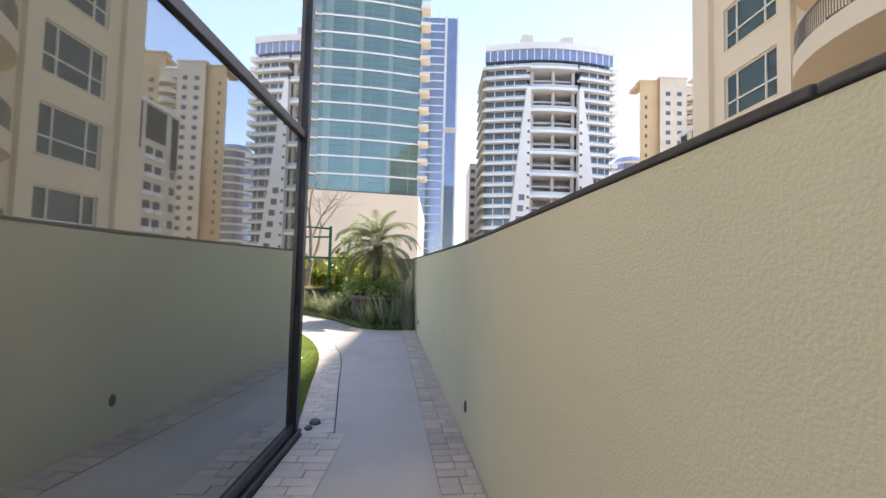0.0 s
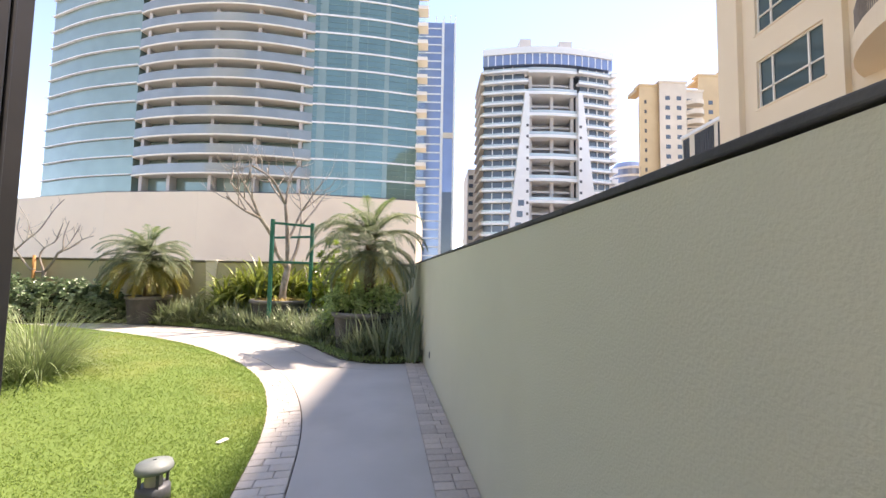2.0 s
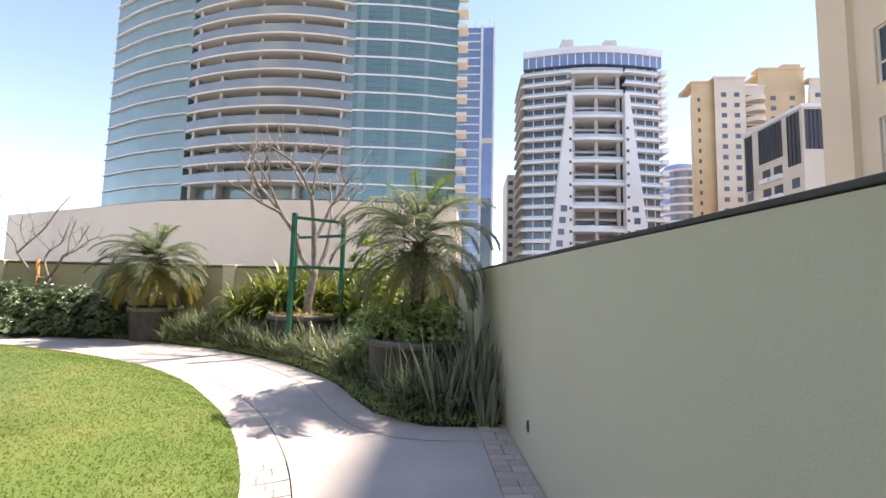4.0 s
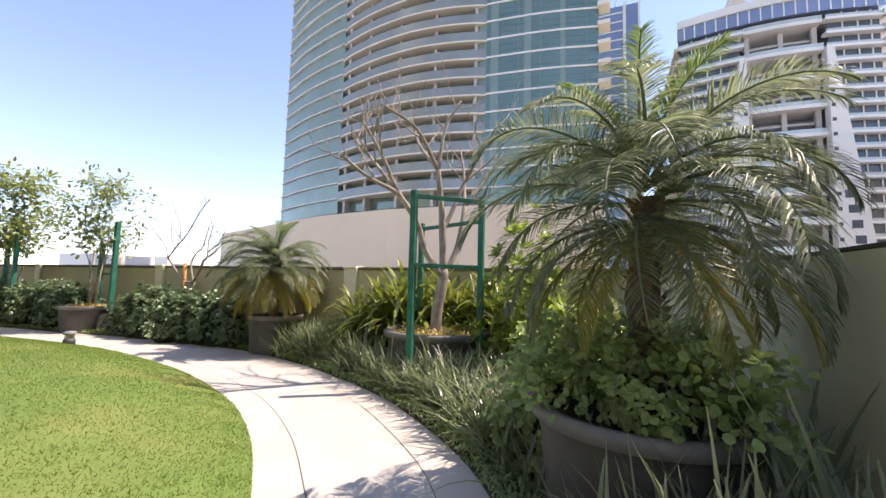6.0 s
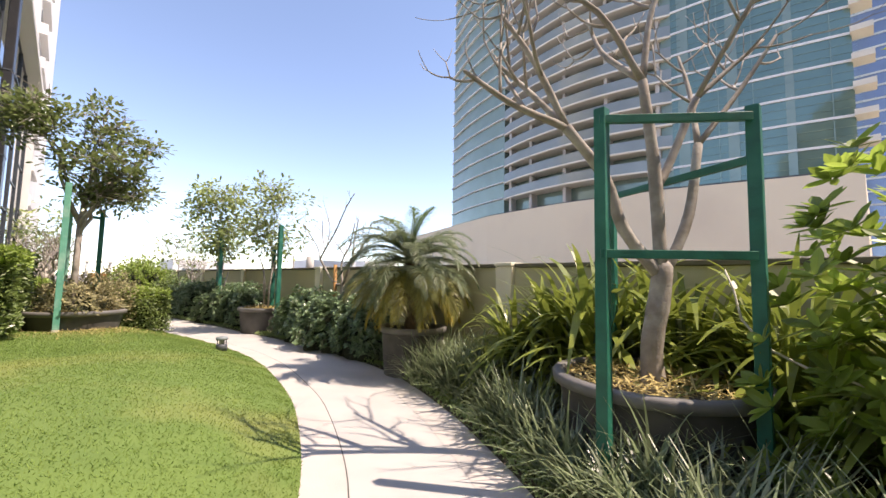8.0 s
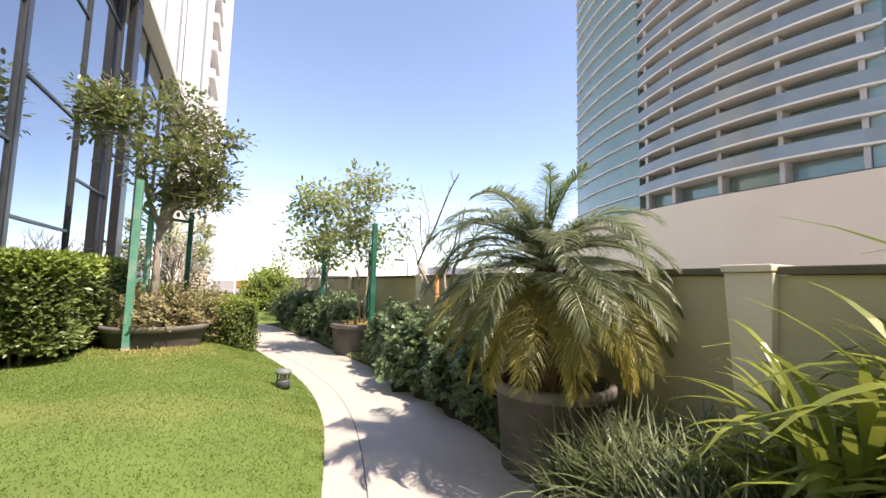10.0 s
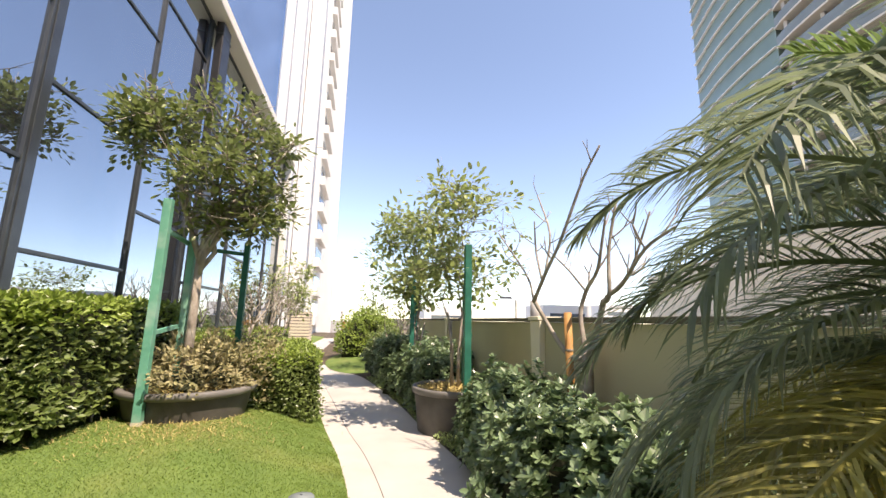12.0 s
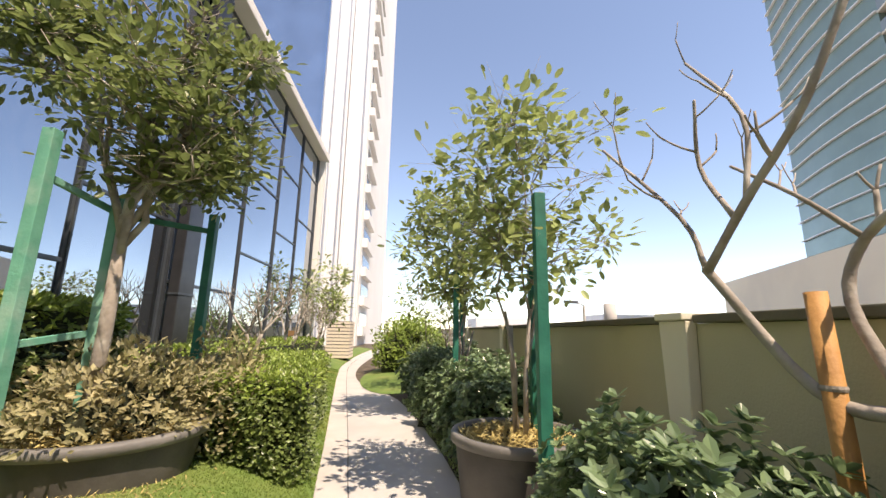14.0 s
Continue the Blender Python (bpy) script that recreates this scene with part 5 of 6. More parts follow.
fr = thing("frangipani_tree", (-10.78, 15.38, 0.0), "leafless frangipani with a few long upturned limbs beside the parapet", "tree", "bare frangipani trees")
r = random.Random(19)
s = Shape()
limb(s, [(-0.02, 0.02, -0.1), (-0.02, 0.02, 0.5), (0.0, 0.01, 0.95), (0.03, 0.0, 1.38)], 0.078, 0.07, r, 0)
part("trunk", s, "bark", fr, smooth=True)
LIMBS_WEST = (([(0.03, 0, 1.34), (-0.25, -0.1, 1.4), (-0.51, -0.34, 1.96)], 0.048, 0.034, 0),
              ([(-0.51, -0.34, 1.94), (-0.23, -0.32, 2.24), (0.07, -0.28, 2.56), (0.29, -0.13, 3.16), (0.45, -0.02, 3.48)], 0.034, 0.015, 2),
              ([(-0.51, -0.34, 1.96), (-0.61, -0.38, 2.26), (-1.04, -0.58, 2.85)], 0.024, 0.013, 3),
              ([(-0.3, -0.33, 2.18), (-0.55, -0.28, 2.54), (-0.47, -0.33, 2.89)], 0.022, 0.012, 2),
              ([(-0.23, -0.32, 2.24), (-0.3, -0.22, 2.72), (-0.7, -0.18, 3.3)], 0.022, 0.012, 2))
LIMBS_EAST = (([(0.02, 0.0, 1.36), (-0.2, 0.07, 1.78), (-0.12, 0.1, 2.05), (0.24, 0.02, 2.23), (0.35, 0.02, 2.51), (0.44, 0.02, 2.78)], 0.042, 0.016, 3),
              ([(-0.12, 0.1, 2.05), (-0.3, 0.0, 2.3), (-0.55, -0.1, 2.55)], 0.02, 0.012, 2),
              ([(0.03, 0, 1.34), (0.25, -0.03, 1.6), (0.42, -0.04, 1.92)], 0.05, 0.042, 0),
              ([(0.42, -0.04, 1.9), (0.58, -0.08, 1.98), (0.53, -0.03, 2.39), (0.61, 0.02, 2.85)], 0.038, 0.018, 2),
              ([(0.42, -0.04, 1.92), (0.5, 0.2, 2.2), (0.68, 0.32, 2.75)], 0.026, 0.014, 3),
              ([(0.5, -0.06, 1.95), (0.78, -0.08, 2.05), (1.12, -0.1, 2.3), (1.4, -0.05, 2.42)], 0.03, 0.016, 2))
for joints, r0, r1, tw in LIMBS_WEST + LIMBS_EAST:
    s = Shape()
    limb(s, joints, r0, r1, r, tw + 1 if tw else 0, 0.22, girth=0.68)
    part("limb", s, "bark", fr, smooth=True)
st = thing("tree_stake", (-10.98, 15.3, 0), "orange-brown wooden stake tied to a bare tree", "stake")
s = Shape()
s.tube([(0.03, 0, -0.1), (0.015, 0.0, 0.85), (-0.01, 0, 1.82)], [0.047, 0.044, 0.042], 12)
part("stake_post", s, "stake", st, smooth=True)
for z in (0.62, 0.98, 1.42):
    s = Shape()
    s.lathe([(0.047, z - 0.012), (0.05, z), (0.047, z + 0.012), (0.04, z)], 14, (0.016 - 0.02 * (z - 0.6), 0, 0), True)
    part("knot_ring", s, "bark", st, "pale ring round the stake")
for x, y, z, sd in ((-18.3, 10.1, 0.35, 31), (-21.5, 9.9, 0.3, 32), (-24.5, 9.9, 0.3, 33)):
    bare_tree((x, y, z), [(-0.7, 0.2, 0.9), (0.6, -0.2, 0.9), (0.1, 0.6, 1.0)], "small leafless frangipani before the glass front", sd, 0.06, 0.7, 4, 0.55, 0.75)
bare_tree((-22.6, 14.6, 0.0), [(-0.6, 0.2, 0.9), (0.6, -0.1, 0.9), (0.0, 0.5, 1.0)], "small leafless frangipani by the far parapet", 35, 0.05, 0.9, 4, 0.5, 0.75)

# green support frames round the trees
fa = thing("tree_support", (0, 0, 0), "dark green painted timber frame round the bare frangipani", "tree support", "green tree supports")
for x, y, z in ((-3.41, 13.28, 2.75), (-2.64, 13.95, 2.75), (-4.0, 14.75, 2.52)):
    post(fa, x, y, -0.05, z, "green", foot=False)
for a, b in (((-3.41, 13.24, 2.66), (-2.64, 13.9, 2.66)), ((-3.41, 13.24, 1.7), (-2.64, 13.9, 1.7)), ((-2.62, 14.02, 2.4), (-4.0, 14.75, 2.42))):
    bar(fa, a, b, "green")
fb = thing("tree_support", (0, 0, 0), "green painted posts standing in a planter with a thin tree", "tree support", "green tree supports")
post(fb, -12.72, 14.62, 0.55, 2.85, "green", 0.05, foot=False)
post(fb, -13.75, 14.85, 0.5, 2.35, "green", 0.05, foot=False)
bar(fb, (-12.72, 14.67, 1.5), (-13.75, 14.9, 1.5), "green")
bar(fb, (-12.72, 14.67, 2.4), (-13.75, 14.9, 2.3), "bark_brown")
fc = thing("tree_support", (0, 0, 0), "green painted posts round a thin tree by the parapet", "tree support", "green tree supports")
post(fc, -16.9, 14.3, 0.5, 2.75, "green", 0.05, foot=False)
post(fc, -18.1, 14.55, 0.5, 2.7, "green", 0.05, foot=False)
bar(fc, (-16.9, 14.35, 2.5), (-18.1, 14.6, 2.5), "green")
fl = thing("tree_support", (0, 0, 0), "weathered pale green posts and rails beside the lawn planter", "tree support", "green tree supports")
post(fl, -12.65, 10.49, 0.3, 3.22, "green_pale", 0.05)
post(fl, -13.42, 10.55, 0.5, 2.9, "green_pale", 0.045, foot=False)
post(fl, -14.2, 11.1, 0.5, 2.95, "green", 0.045, foot=False)
bar(fl, (-12.65, 10.44, 2.85), (-13.42, 10.5, 2.75), "green_pale")
bar(fl, (-12.65, 10.44, 1.45), (-13.42, 10.5, 1.55), "green_pale")
bar(fl, (-13.42, 10.6, 2.7), (-14.2, 11.05, 2.75), "green")

# trees in pots
leafy_tree((-13.3, 10.7, 0.6), "dark-leaved tree with a lobed crown in a wide lawn planter", 46,
           [(0, 0.4, 2.85, 0.8, 0.8, 0.68), (0, -0.9, 4.05, 0.65, 0.65, 0.5), (-0.1, 0.2, 4.05, 0.7, 0.7, 0.55), (0.1, 0.6, 2.7, 0.65, 0.6, 0.5), (0, -0.75, 3.75, 0.6, 0.6, 0.55), (0.1, 0.3, 3.3, 0.85, 0.8, 0.7), (-0.1, 0.5, 2.95, 0.75, 0.7, 0.65), (0.1, 1.1, 3.75, 0.14, 0.18, 0.1)],
           104, 58, 0.13, "treeleaf", 0.105, "bark", 0.062, 1.95, 1, 26)
YOUNG = "half-bare young trees"
leafy_tree((-13.5, 14.62, 0.55), "thin half-bare young tree with sparse pale leaves in a planter", 52, [(0, -0.5, 2.35, 0.85, 0.65, 0.75), (0, 0.4, 2.6, 0.85, 0.75, 1.0), (0, -0.1, 3.2, 0.65, 0.55, 0.4), (0.2, 0.1, 1.9, 0.6, 0.6, 0.5)], 84, 22, 0.14, "paleleaf", 0.12, "bark", 0.022, 1.35, 4, 60, YOUNG, 0.3)
leafy_tree((-17.4, 14.5, 0.5), "thin young tree with pale green leaves by the parapet", 57, [(0, -0.8, 2.7, 0.95, 0.75, 0.85), (0, 0.35, 2.95, 0.95, 0.85, 0.95), (0, -0.3, 3.7, 0.85, 0.75, 0.45), (0.2, 0.0, 2.1, 0.7, 0.7, 0.6)], 96, 34, 0.16, "paleleaf", 0.14, "bark", 0.024, 1.35, 4, 26, YOUNG, 0.3)
leafy_tree((-21.0, 14.1, 0.0), "small pale-leaved tree beyond the dark shrubs", 59, [(0, -0.2, 2.5, 0.9, 0.9, 0.8)], 34, 18, 0.14, "paleleaf", 0.12, "bark", 0.026, 1.2, 3, 10, YOUNG, 0.3)
leafy_tree((-26.3, 9.8, 0.2), "yellow-green tree before the end of the glass front", 63, [(0, 0, 3.2, 1.3, 0.9, 1.1), (0.3, 0.2, 2.4, 1.0, 0.7, 0.7)], 44, 26, 0.17, "paleleaf", 0.17, "bark", 0.035, 1.2, 2, 12, YOUNG, 0.3)

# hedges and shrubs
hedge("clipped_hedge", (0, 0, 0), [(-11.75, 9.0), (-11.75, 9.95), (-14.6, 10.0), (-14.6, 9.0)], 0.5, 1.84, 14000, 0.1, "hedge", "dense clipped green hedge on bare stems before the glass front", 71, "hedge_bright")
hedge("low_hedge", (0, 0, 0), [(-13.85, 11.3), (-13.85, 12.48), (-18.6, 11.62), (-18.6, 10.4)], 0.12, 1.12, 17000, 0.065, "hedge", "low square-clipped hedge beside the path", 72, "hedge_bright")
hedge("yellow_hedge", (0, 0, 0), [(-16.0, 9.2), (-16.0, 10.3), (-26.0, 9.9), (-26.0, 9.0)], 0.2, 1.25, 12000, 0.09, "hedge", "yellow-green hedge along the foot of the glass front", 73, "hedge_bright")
mound("dry_shrub", (-13.5, 10.85, 0.6), 0.78, 0.72, 0.72, 3600, 0.085, "dryleaf", "dried brown and olive shrub in a wide planter", "shrub", 74, 0.45, rough=0.22, core=0.55)
mound("dry_shrub", (-14.3, 11.35, 0.25), 0.55, 0.6, 1.15, 2600, 0.08, "dryleaf", "dried brown shrub beside the low hedge", "shrub", 75, 0.45, rough=0.2, core=0.6)
first = mound("carissa_shrub", (-8.75, 14.85, 0.0), 0.62, 0.5, 0.98, 7000, 0.078, "shrub", "glossy dark green ground shrub beside the path", "shrub", 76, 0.52, "dark green shrubs", rosette=7, rounded=True)
second = mound("carissa_shrub", (-9.55, 14.86, 0.0), 0.66, 0.52, 1.04, 7200, 0.078, "shrub", "glossy dark green ground shrub beside the path", "shrub", 77, 0.52, "dark green shrubs", rosette=7, rounded=True)
for k, (x, y, sc, a) in enumerate(((-10.25, 14.76, 1.02, 80), (-11.25, 14.76, 1.08, 200), (-12.1, 14.85, 0.92, 20), (-14.55, 14.6, 0.95, 60), (-15.3, 14.55, 1.1, 10),
                                   (-16.1, 14.45, 1.05, 150), (-16.7, 14.2, 0.9, 260), (-18.3, 14.15, 1.1, 40), (-19.2, 13.95, 1.05, 190), (-20.0, 14.0, 1.1, 300),
                                   (-18.8, 14.8, 1.2, 75), (-15.9, 15.0, 1.1, 330), (-10.9, 15.05, 0.9, 130))):
    copy_thing((first, second)[k % 2], pose(x, y, 0, 0, 0, a) @ Matrix.Diagonal((sc, 0.85 * sc if a % 90 else sc, sc, 1)))
mound("far_shrub", (-26.0, 13.2, 0.0), 1.5, 1.2, 2.0, 4200, 0.14, "hedge_bright", "big bright green shrub beyond the small lawn", "shrub", 79, 0.5)
mound("far_shrub", (-29.5, 13.6, 0.0), 1.8, 1.3, 2.1, 3600, 0.16, "hedge_bright", "big bright green shrub beyond the small lawn", "shrub", 80, 0.5)
mound("far_shrub", (-23.4, 14.2, 0.0), 1.2, 0.8, 1.3, 3000, 0.12, "hedge", "leafy green shrub by the far parapet", "shrub", 81, 0.5)
mound("naupaka_shrub", (-2.0, 14.0, 0.0), 0.5, 0.5, 1.95, 1500, 0.16, "scaevola", "bright green shrub with broad spoon-shaped leaves", "shrub", 82, 0.4, rough=0.34, core=0.25, rosette=8, rounded=True)
mound("naupaka_shrub", (-1.35, 13.1, 0.0), 0.42, 0.42, 1.05, 800, 0.15, "scaevola", "bright green shrub with broad spoon-shaped leaves", "shrub", 83, 0.4, rough=0.34, core=0.25, rosette=8, rounded=True)
v = mound("morning_glory", (-0.72, 11.22, 0.66), 0.6, 0.58, 0.46, 4200, 0.052, "vine", "round-leaved creeping vine with purple flowers in a planter", "vine", 84, 0.95, rough=0.34, core=0.5, rounded=True)
for x, y, z in ((-0.67, -0.1, 0.05), (-0.71, 0.13, 0.15), (-0.42, 0.12, 0.36)):
    s = Shape()
    s.lathe([(0.004, 0), (0.012, 0.02), (0.032, 0.036), (0.036, 0.038)], 10, (x, y, z))
    part("flower", s, "flower", v, "purple trumpet flower")
ds = thing("hanging_vine", (-2.83, 14.16, 0.0), "thin pale dry vine hanging over the planter rim", "vine")
s = Shape()
s.tube([(-0.06, 0.05, 1.62), (0.0, 0.0, 1.47), (0.05, -0.05, 1.26), (0.19, -0.09, 1.08), (0.4, -0.18, 0.99), (0.6, -0.28, 0.96), (0.85, -0.42, 0.9)], [0.006, 0.008, 0.009, 0.009, 0.009, 0.008, 0.006], 6)
part("stem", s, "rawtip", ds, smooth=True)
mound("morning_glory", (-1.3, 11.75, 0.0), 0.4, 0.4, 0.95, 1300, 0.08, "vine", "round-leaved creeping vine beside a planter", "vine", 85, 0.95, rough=0.34, core=0.6, rounded=True)


def strap_clump(name, at, count, length, width, mat, label, seed, lean=(0.05, 0.75), droop=(0.5, 1.5), group="", radius=0.12, category="plant", single=False, stem=0.0):
    r = random.Random(seed)
    c = thing(name, at, label, category, group)
    s = Shape()
    for _ in range(count):
        if single:
            s = Shape()
        a, q = r.uniform(0, 6.283), radius * math.sqrt(r.random())
        s.strap((q * math.cos(a), q * math.sin(a), -0.02 + stem * r.random()), a + r.uniform(-0.5, 0.5), r.uniform(*lean), length * r.uniform(0.6, 1.15), width * r.uniform(0.8, 1.2), r.uniform(*droop), 7)
        if single:
            part("leaf", s, mat, c)
    if not single:
        part("leaves", s, mat, c)
    return c


# broad arching leaves left of and behind the round planter
ca = strap_clump("spider_lily", (-4.75, 14.85, 0.0), 170, 1.05, 0.085, "crinum", "big spider lily with broad arching yellow-green leaves", 90, (0.1, 1.05), (0.9, 2.6), "spider lilies", 0.28, single=True, stem=1.0)
s = Shape()
for k in range(5):
    s.tube([(0.12 * math.cos(1.26 * k), 0.12 * math.sin(1.26 * k), -0.05), (0.2 * math.cos(1.26 * k), 0.2 * math.sin(1.26 * k), 1.05)], [0.05, 0.04], 7)
part("stem", s, "strap", ca)
for x, y, a, sc in ((-4.25, 14.98, 70, 1.15), (-5.3, 14.8, 160, 0.85), (-2.55, 14.95, 220, 1.1), (-4.85, 15.2, 290, 1.0), (-1.85, 14.6, 120, 1.0), (-3.4, 15.25, 40, 1.1), (-3.9, 15.2, 190, 1.0), (-2.9, 15.2, 330, 0.95), (-1.3, 14.0, 100, 0.85), (-0.7, 13.2, 10, 0.85)):
    copy_thing(ca, pose(x, y, 0, 0, 0, a) @ Matrix.Diagonal((sc, sc, sc, 1)))
# tall stiff leaves against the boundary wall
ta = strap_clump("tall_strap_plant", (0.15, 10.35, 0.0), 20, 0.98, 0.05, "strap_tall", "tall stiff grey-green strap plant against the wall", 92, (0.02, 0.42), (0.0, 0.4), "tall strap plants", 0.18, single=True)
for x, y, a, sc in ((0.2, 10.75, 50, 1.1), (-0.1, 10.3, 130, 0.85), (0.05, 11.1, 200, 1.12), (-0.35, 10.45, 300, 0.98), (0.22, 10.05, 20, 0.72), (0.12, 11.6, 110, 1.1), (-0.62, 10.48, 250, 0.92), (-0.25, 10.2, 75, 0.92), (-0.95, 10.7, 165, 0.8), (-0.45, 10.65, 15, 0.85), (-0.05, 10.6, 220, 0.95), (0.25, 10.5, 330, 1.0), (-0.75, 10.3, 45, 0.55)):
    copy_thing(ta, pose(x, y, 0, 0, 0, a) @ Matrix.Diagonal((sc, sc, sc, 1)))
strap_clump("fountain_grass", (-4.15, 8.3, 0.1), 700, 1.15, 0.01, "fountain", "pale feathery clump of fountain grass on the lawn", 95, (0.02, 0.75), (0.5, 1.9), "", 0.25)

# lawn lights
bollard((-1.17, 5.93, lawn_z(-1.17, 5.93) - 0.01), 20)
bollard((-10.3, 12.72, lawn_z(-10.3, 12.72) - 0.01), 70)
s = Shape()
s.box(-0.05, 0.05, -0.02, 0.02, 0, 0.012)
tg = thing("fallen_tag", (-1.19, 6.8, 0.03), "small white plastic tag lying on the lawn", "litter", turn=70)
bevelled(part("tag", s, "tower_white", tg), 0.003)
for x, y, r0 in ((-0.24, 4.35, 0.05), (-0.26, 4.22, 0.035)):
    s = Shape()
    s.lathe([(0.005, 0.0), (r0, 0.0), (r0 * 1.05, r0 * 0.35), (r0 * 0.6, r0 * 0.8), (0.005, r0 * 0.9)], 9)
    part("pebble", s, "lampbody", thing("stone", (x, y, 0.01), "dark loose stone at the foot of the glass wall", "stone"), smooth=True)

# far end of the garden
kb = thing("slatted_cabinet", (-31.5, 9.6, 0.2), "beige slatted equipment cabinet at the end of the garden", "cabinet")
for k in range(11):
    s = Shape()
    s.box(-0.7, 0.7, -0.6, 0.6, 0.17 * k, 0.17 * k + 0.13)
    part("slat", s, "beige_pale", kb)
s = Shape()
s.box(-0.66, 0.66, -0.56, 0.56, 0, 1.85)
part("body", s, "recess", kb)
pg = thing("playground_frame", (-38, 11.6, 0.0), "white and orange play frame far down the garden", "play frame")
for x, y in ((0, 0), (0, 1.2), (1.4, 0), (1.4, 1.2)):
    s = Shape()
    s.box(x - 0.05, x + 0.05, y - 0.05, y + 0.05, -0.02, 2.2)
    part("leg", s, "tower_white", pg)
s = Shape()
s.box(-0.1, 1.5, -0.1, 1.3, 2.2, 2.28)
part("roof", s, "tower_white", pg)
s = Shape()
s.box(0.1, 1.3, 0.1, 1.1, 0.9, 1.5)
part("panel", s, "stake", pg, "orange panel")
pl = thing("roof_pipe", (-22.5, 20.0, -12.0), "grey capped post top standing beyond the parapet", "post")
s = Shape()
s.lathe([(0.1, 0), (0.1, 13.7), (0.2, 13.75), (0.2, 14.6), (0.01, 14.65)], 16)
part("pipe", s, "tower_shade", pl, smooth=True)

sl = thing("street_lamp", (-24.6, 20.0, -12.0), "thin grey street lamp post beyond the parapet", "street lamp")
s = Shape()
s.tube([(0, 0, 0), (0, 0, 14.7), (0, -0.3, 14.8)], [0.09, 0.05, 0.04], 8)
part("pole", s, "tower_shade", sl)
s = Shape()
s.box(-0.12, 0.12, -0.75, -0.25, 14.76, 14.86)
part("lamp_head", s, "lampbody", sl)

# strap plants that fill the bed, and low weeds along its edge
s, w = Shape(), Shape()
line = BED_EDGE[2:62]
for k in range(620):
    i = rng.randrange(len(line) - 1)
    p = line[i].lerp(line[i + 1], rng.random())
    q = line[min(len(line) - 1, i + 1)] - line[max(0, i - 1)]
    o = Vector((-q.y, q.x, 0)).normalized()
    if (p + o).y < p.y:
        o = -o
    depth = 0.22 + 1.15 * rng.random() ** 1.2
    c = p + o * depth
    if c.y > BACK_Y - 0.15 or c.x > wall_x(c.y) - 0.2:
        continue
    if min((c.x + 3.42) ** 2 + (c.y - 14.22) ** 2 - 0.66, (c.x + 0.72) ** 2 + (c.y - 11.22) ** 2 - 0.42, (c.x + 7.35) ** 2 + (c.y - 14.62) ** 2 - 0.35) < 0:
        continue
    tall = uni(0.5, 0.8) * (0.8 + 0.25 * depth)
    for _ in range(20):
        a = uni(0, 6.283)
        s.strap((c.x + uni(-0.08, 0.08), c.y + uni(-0.08, 0.08), -0.02), a, uni(0.08, 0.8), tall * uni(0.7, 1.3), uni(0.022, 0.04), uni(0.5, 1.6), 5)
for k in range(120):
    x, y = uni(-6.7, -4.6), uni(14.25, 15.3)
    if (x + 7.35) ** 2 + (y - 14.62) ** 2 < 0.45:
        continue
    for _ in range(18):
        s.strap((x + uni(-0.08, 0.08), y + uni(-0.08, 0.08), -0.02), uni(0, 6.283), uni(0.08, 0.8), uni(0.5, 0.95), uni(0.02, 0.034), uni(0.5, 1.6), 5)
tagged(part("strap_plants", s, "strap"), "dense dark green strap-leaved border plants", "plants", kind="stuff")
line = BED_EDGE[:110]
for k in range(15000):
    i = rng.randrange(len(line) - 1)
    p = line[i].lerp(line[i + 1], rng.random())
    q = line[min(len(line) - 1, i + 1)] - line[max(0, i - 1)]
    o = Vector((-q.y, q.x, 0)).normalized()
    if (p + o).y < p.y:
        o = -o
    c = p + o * (uni(-0.03, 0.1) + 0.42 * rng.random() ** 1.5) + Vector((0, 0, uni(0.0, 0.07)))
    d = Vector((uni(-1, 1), uni(-1, 1), uni(0.1, 1.2))).normalized()
    ln = uni(0.03, 0.075)
    w.leaf(c, d, Vector((uni(-.4, .4), uni(-.4, .4), 1)).normalized(), ln, ln * 0.42)
tagged(part("edge_weeds", w, "vine"), "low green weeds along the edge of the path", "ground cover", kind="stuff")

s = Shape()
for _ in range(1500):
    x, y = rng.gauss(-12.55, 0.45), rng.gauss(10.95, 0.5)
    if (x + 13.45) ** 2 + (y - 10.75) ** 2 < 0.6:
        continue
    d = Vector((uni(-1, 1), uni(-1, 1), uni(0.0, 0.5))).normalized()
    s.leaf(Vector((x, y, lawn_z(x, y) + uni(0.0, 0.02))), d, Vector((0, 0, 1)), uni(0.04, 0.09), uni(0.005, 0.012))
tagged(part("dry_grass", s, "straw"), "straw-coloured dry grass before the lawn planter", "grass", kind="stuff")

# lawn blades
sheet = np.array([v.co[:] for v in lawn.data.vertices]).reshape(240, 17, 3)
g = np.random.default_rng(5)
N = 420000
ki = np.minimum(g.random(N) ** 1.0 * 150, 238.0) + 2 * g.random(N)
kj = g.random(N) * 15.9
i0, j0 = np.minimum(ki.astype(int), 238), kj.astype(int)
fu, fv = (ki - i0)[:, None].clip(0, 1), (kj - j0)[:, None]
root = (sheet[i0, j0] * (1 - fu) * (1 - fv) + sheet[i0 + 1, j0] * fu * (1 - fv) + sheet[i0, j0 + 1] * (1 - fu) * fv + sheet[i0 + 1, j0 + 1] * fu * fv)
ang, tall = g.random(N) * 6.283, 0.008 + 0.016 * g.random(N)
side = np.stack([np.cos(ang), np.sin(ang), 0 * ang], 1) * (0.0035 + 0.003 * g.random(N))[:, None]
tip = root + np.stack([g.normal(0, 0.013, N), g.normal(0, 0.013, N), tall], 1)
co = np.stack([root - side, root + side, tip], 1).reshape(-1, 3)
me = bpy.data.meshes.new("grass_blades")
me.vertices.add(3 * N)
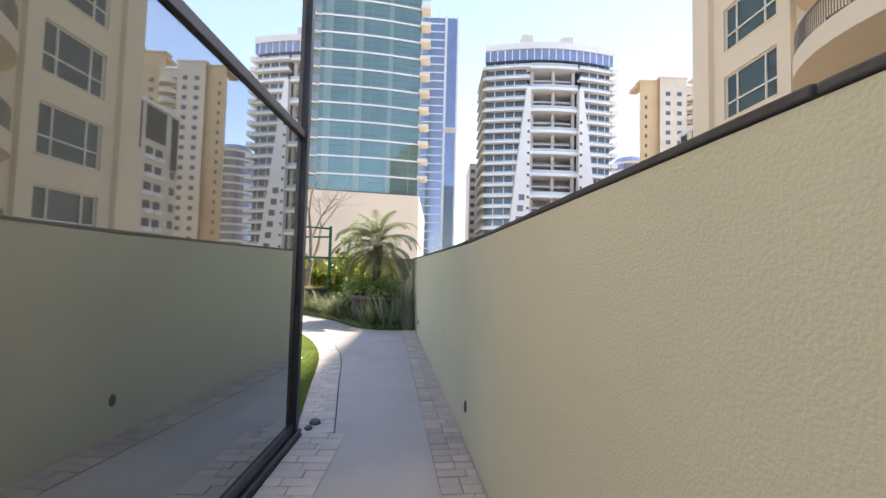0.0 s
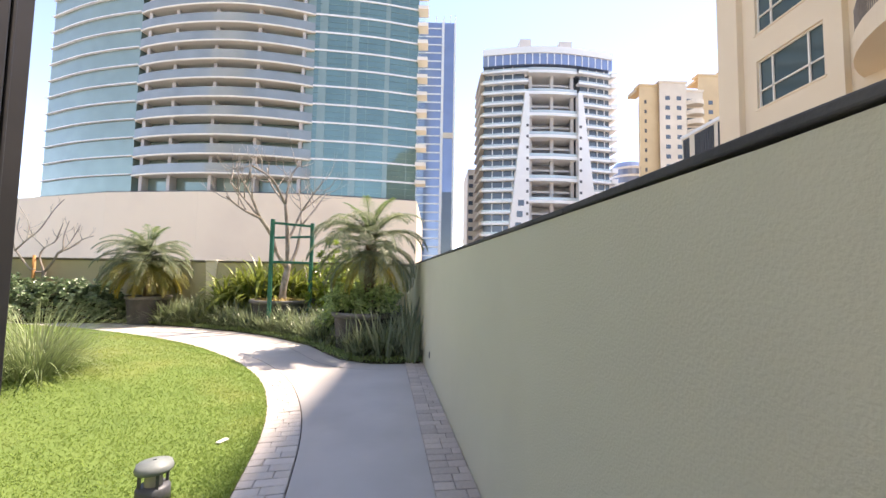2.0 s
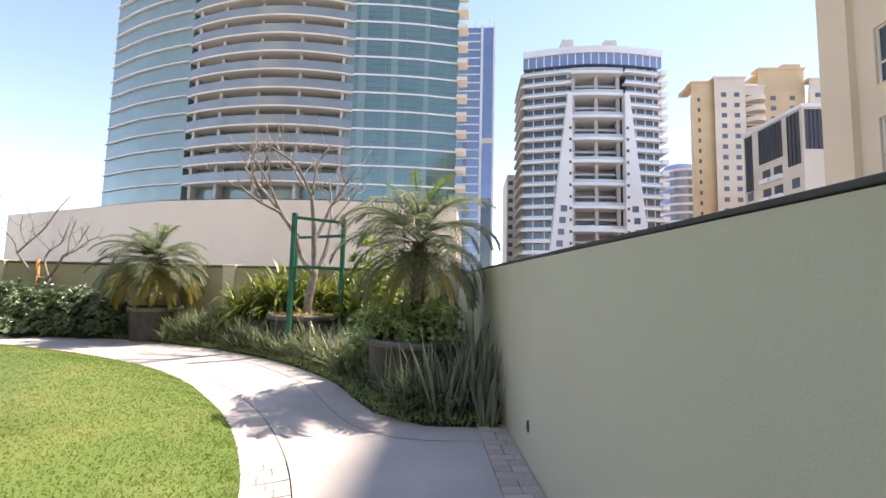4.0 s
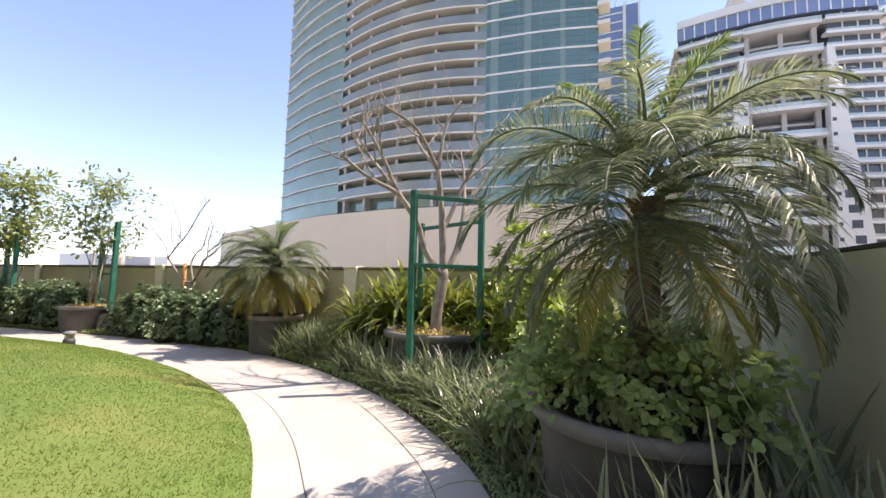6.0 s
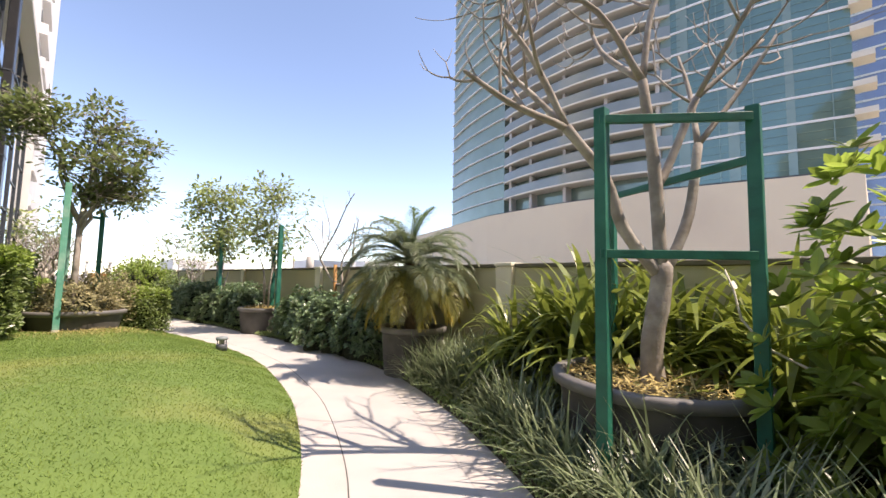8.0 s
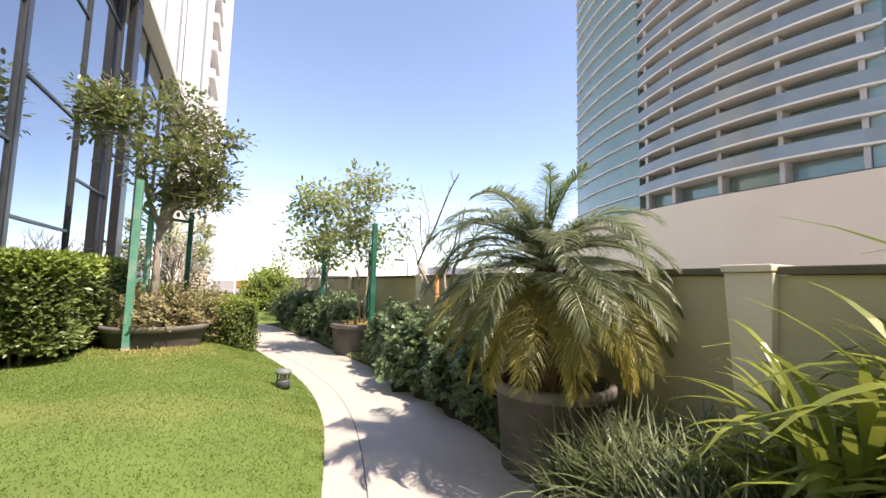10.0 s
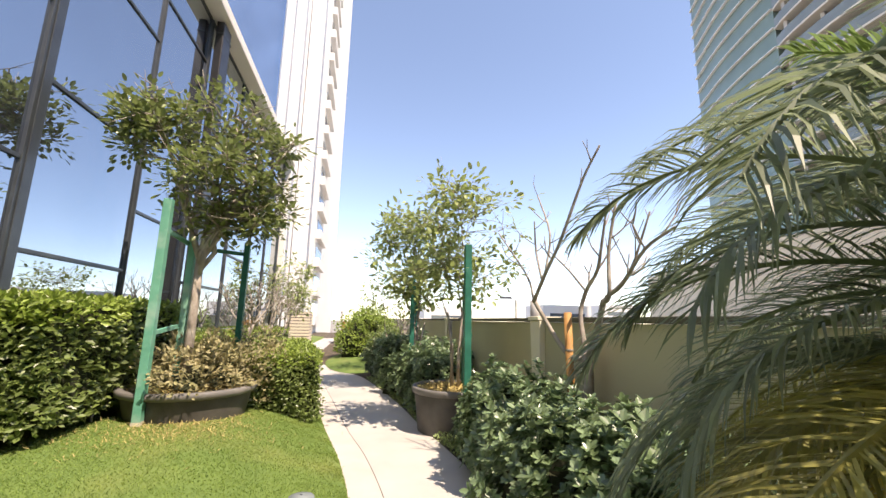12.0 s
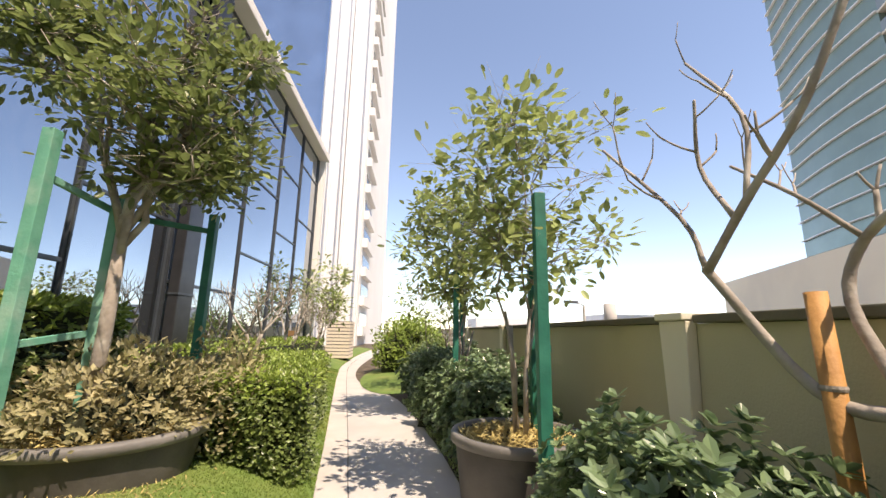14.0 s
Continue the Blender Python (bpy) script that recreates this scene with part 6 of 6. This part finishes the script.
me.vertices.foreach_set("co", co.astype(np.float32).ravel())
me.loops.add(3 * N)
me.loops.foreach_set("vertex_index", np.arange(3 * N, dtype=np.int32))
me.polygons.add(N)
me.polygons.foreach_set("loop_start", np.arange(0, 3 * N, 3, dtype=np.int32))
me.update()
me.validate()
me.materials.append(MAT["blade"])
tagged(new("grass_blades", me), "short bright green mown grass blades", "grass", kind="stuff")

# ---- pavers of the path's edgings ----
s = Shape()
s.box(-0.5, 0.5, -0.5, 0.5, -0.5, 0.42)
s.v += [(x * 0.93, y * 0.88, 0.5) for x, y in ((-0.5, -0.5), (0.5, -0.5), (-0.5, 0.5), (0.5, 0.5))]
s.f = [f for f in s.f if f != (4, 5, 7, 6)] + [(8, 9, 11, 10), (4, 5, 9, 8), (5, 7, 11, 9), (7, 6, 10, 11), (6, 4, 8, 10)]
paver = {k: s.mesh("brick", k) for k in ("brick", "brick_shaded")}


def edging(name, label, line, width, mat, split):
    """Courses of small pavers laid across a strip that follows a line; width to the right of it."""
    sh = Shape()
    for a, b in zip(line, line[1:]):
        t = (b - a).normalized()
        o = Vector((t.y, -t.x, 0)) * width
        sh.add([a + Vector((0, 0, -0.006)), b + Vector((0, 0, -0.006)), b + o + Vector((0, 0, -0.006)), a + o + Vector((0, 0, -0.006))], [(0, 3, 2, 1)])
    bed = tagged(part(name, sh, "border"), label, "edging", kind="structure")
    run, need = 0.0, 0.0
    for a, b in zip(line, line[1:]):
        t = (b - a).normalized()
        ln = (b - a).length
        turn = math.degrees(math.atan2(-t.x, t.y))
        o = Vector((t.y, -t.x, 0))
        while need < run + ln:
            p = a + t * (need - run + 0.05)
            cut = split[int(need * 9.3) % len(split)]
            for u0, u1 in ((0, cut), (cut, 1)):
                if u1 - u0 < 0.05:
                    continue
                ob = part("brick", paver[mat], None, bed)
                c = p + o * width * (u0 + u1) / 2
                ob.matrix_basis = pose(c.x, c.y, -0.012 + uni(0, 0.004), uni(-0.8, 0.8), uni(-0.8, 0.8), turn + uni(-0.7, 0.7)) @ Matrix.Diagonal((width * (u1 - u0) - 0.006, 0.102, 0.04, 1))
            need += 0.107
        run += ln
    return bed


edging("brick_edging_lawn", "pale dusty pink paver edging along the lawn", LAWN_EDGE[:25], BORDER - 0.01, "brick", (0.33, 0.66, 0.5))
edging("brick_edging_glass", "pale dusty pink paver edging along the glass wall", [Vector((GLASS_X + 0.065, y, 0)) for y in np.linspace(0.3, 4.12, 12)], 0.37, "brick", (0.3, 0.62, 0.5))
edging("brick_edging_wall", "paver edging along the rendered wall, shade put into its darker colour", [Vector((wall_x(y) - 0.30, y, 0)) for y in np.linspace(1.2, 9.93, 20)], 0.295, "brick_shaded", (0.5, 0.5, 0.72))
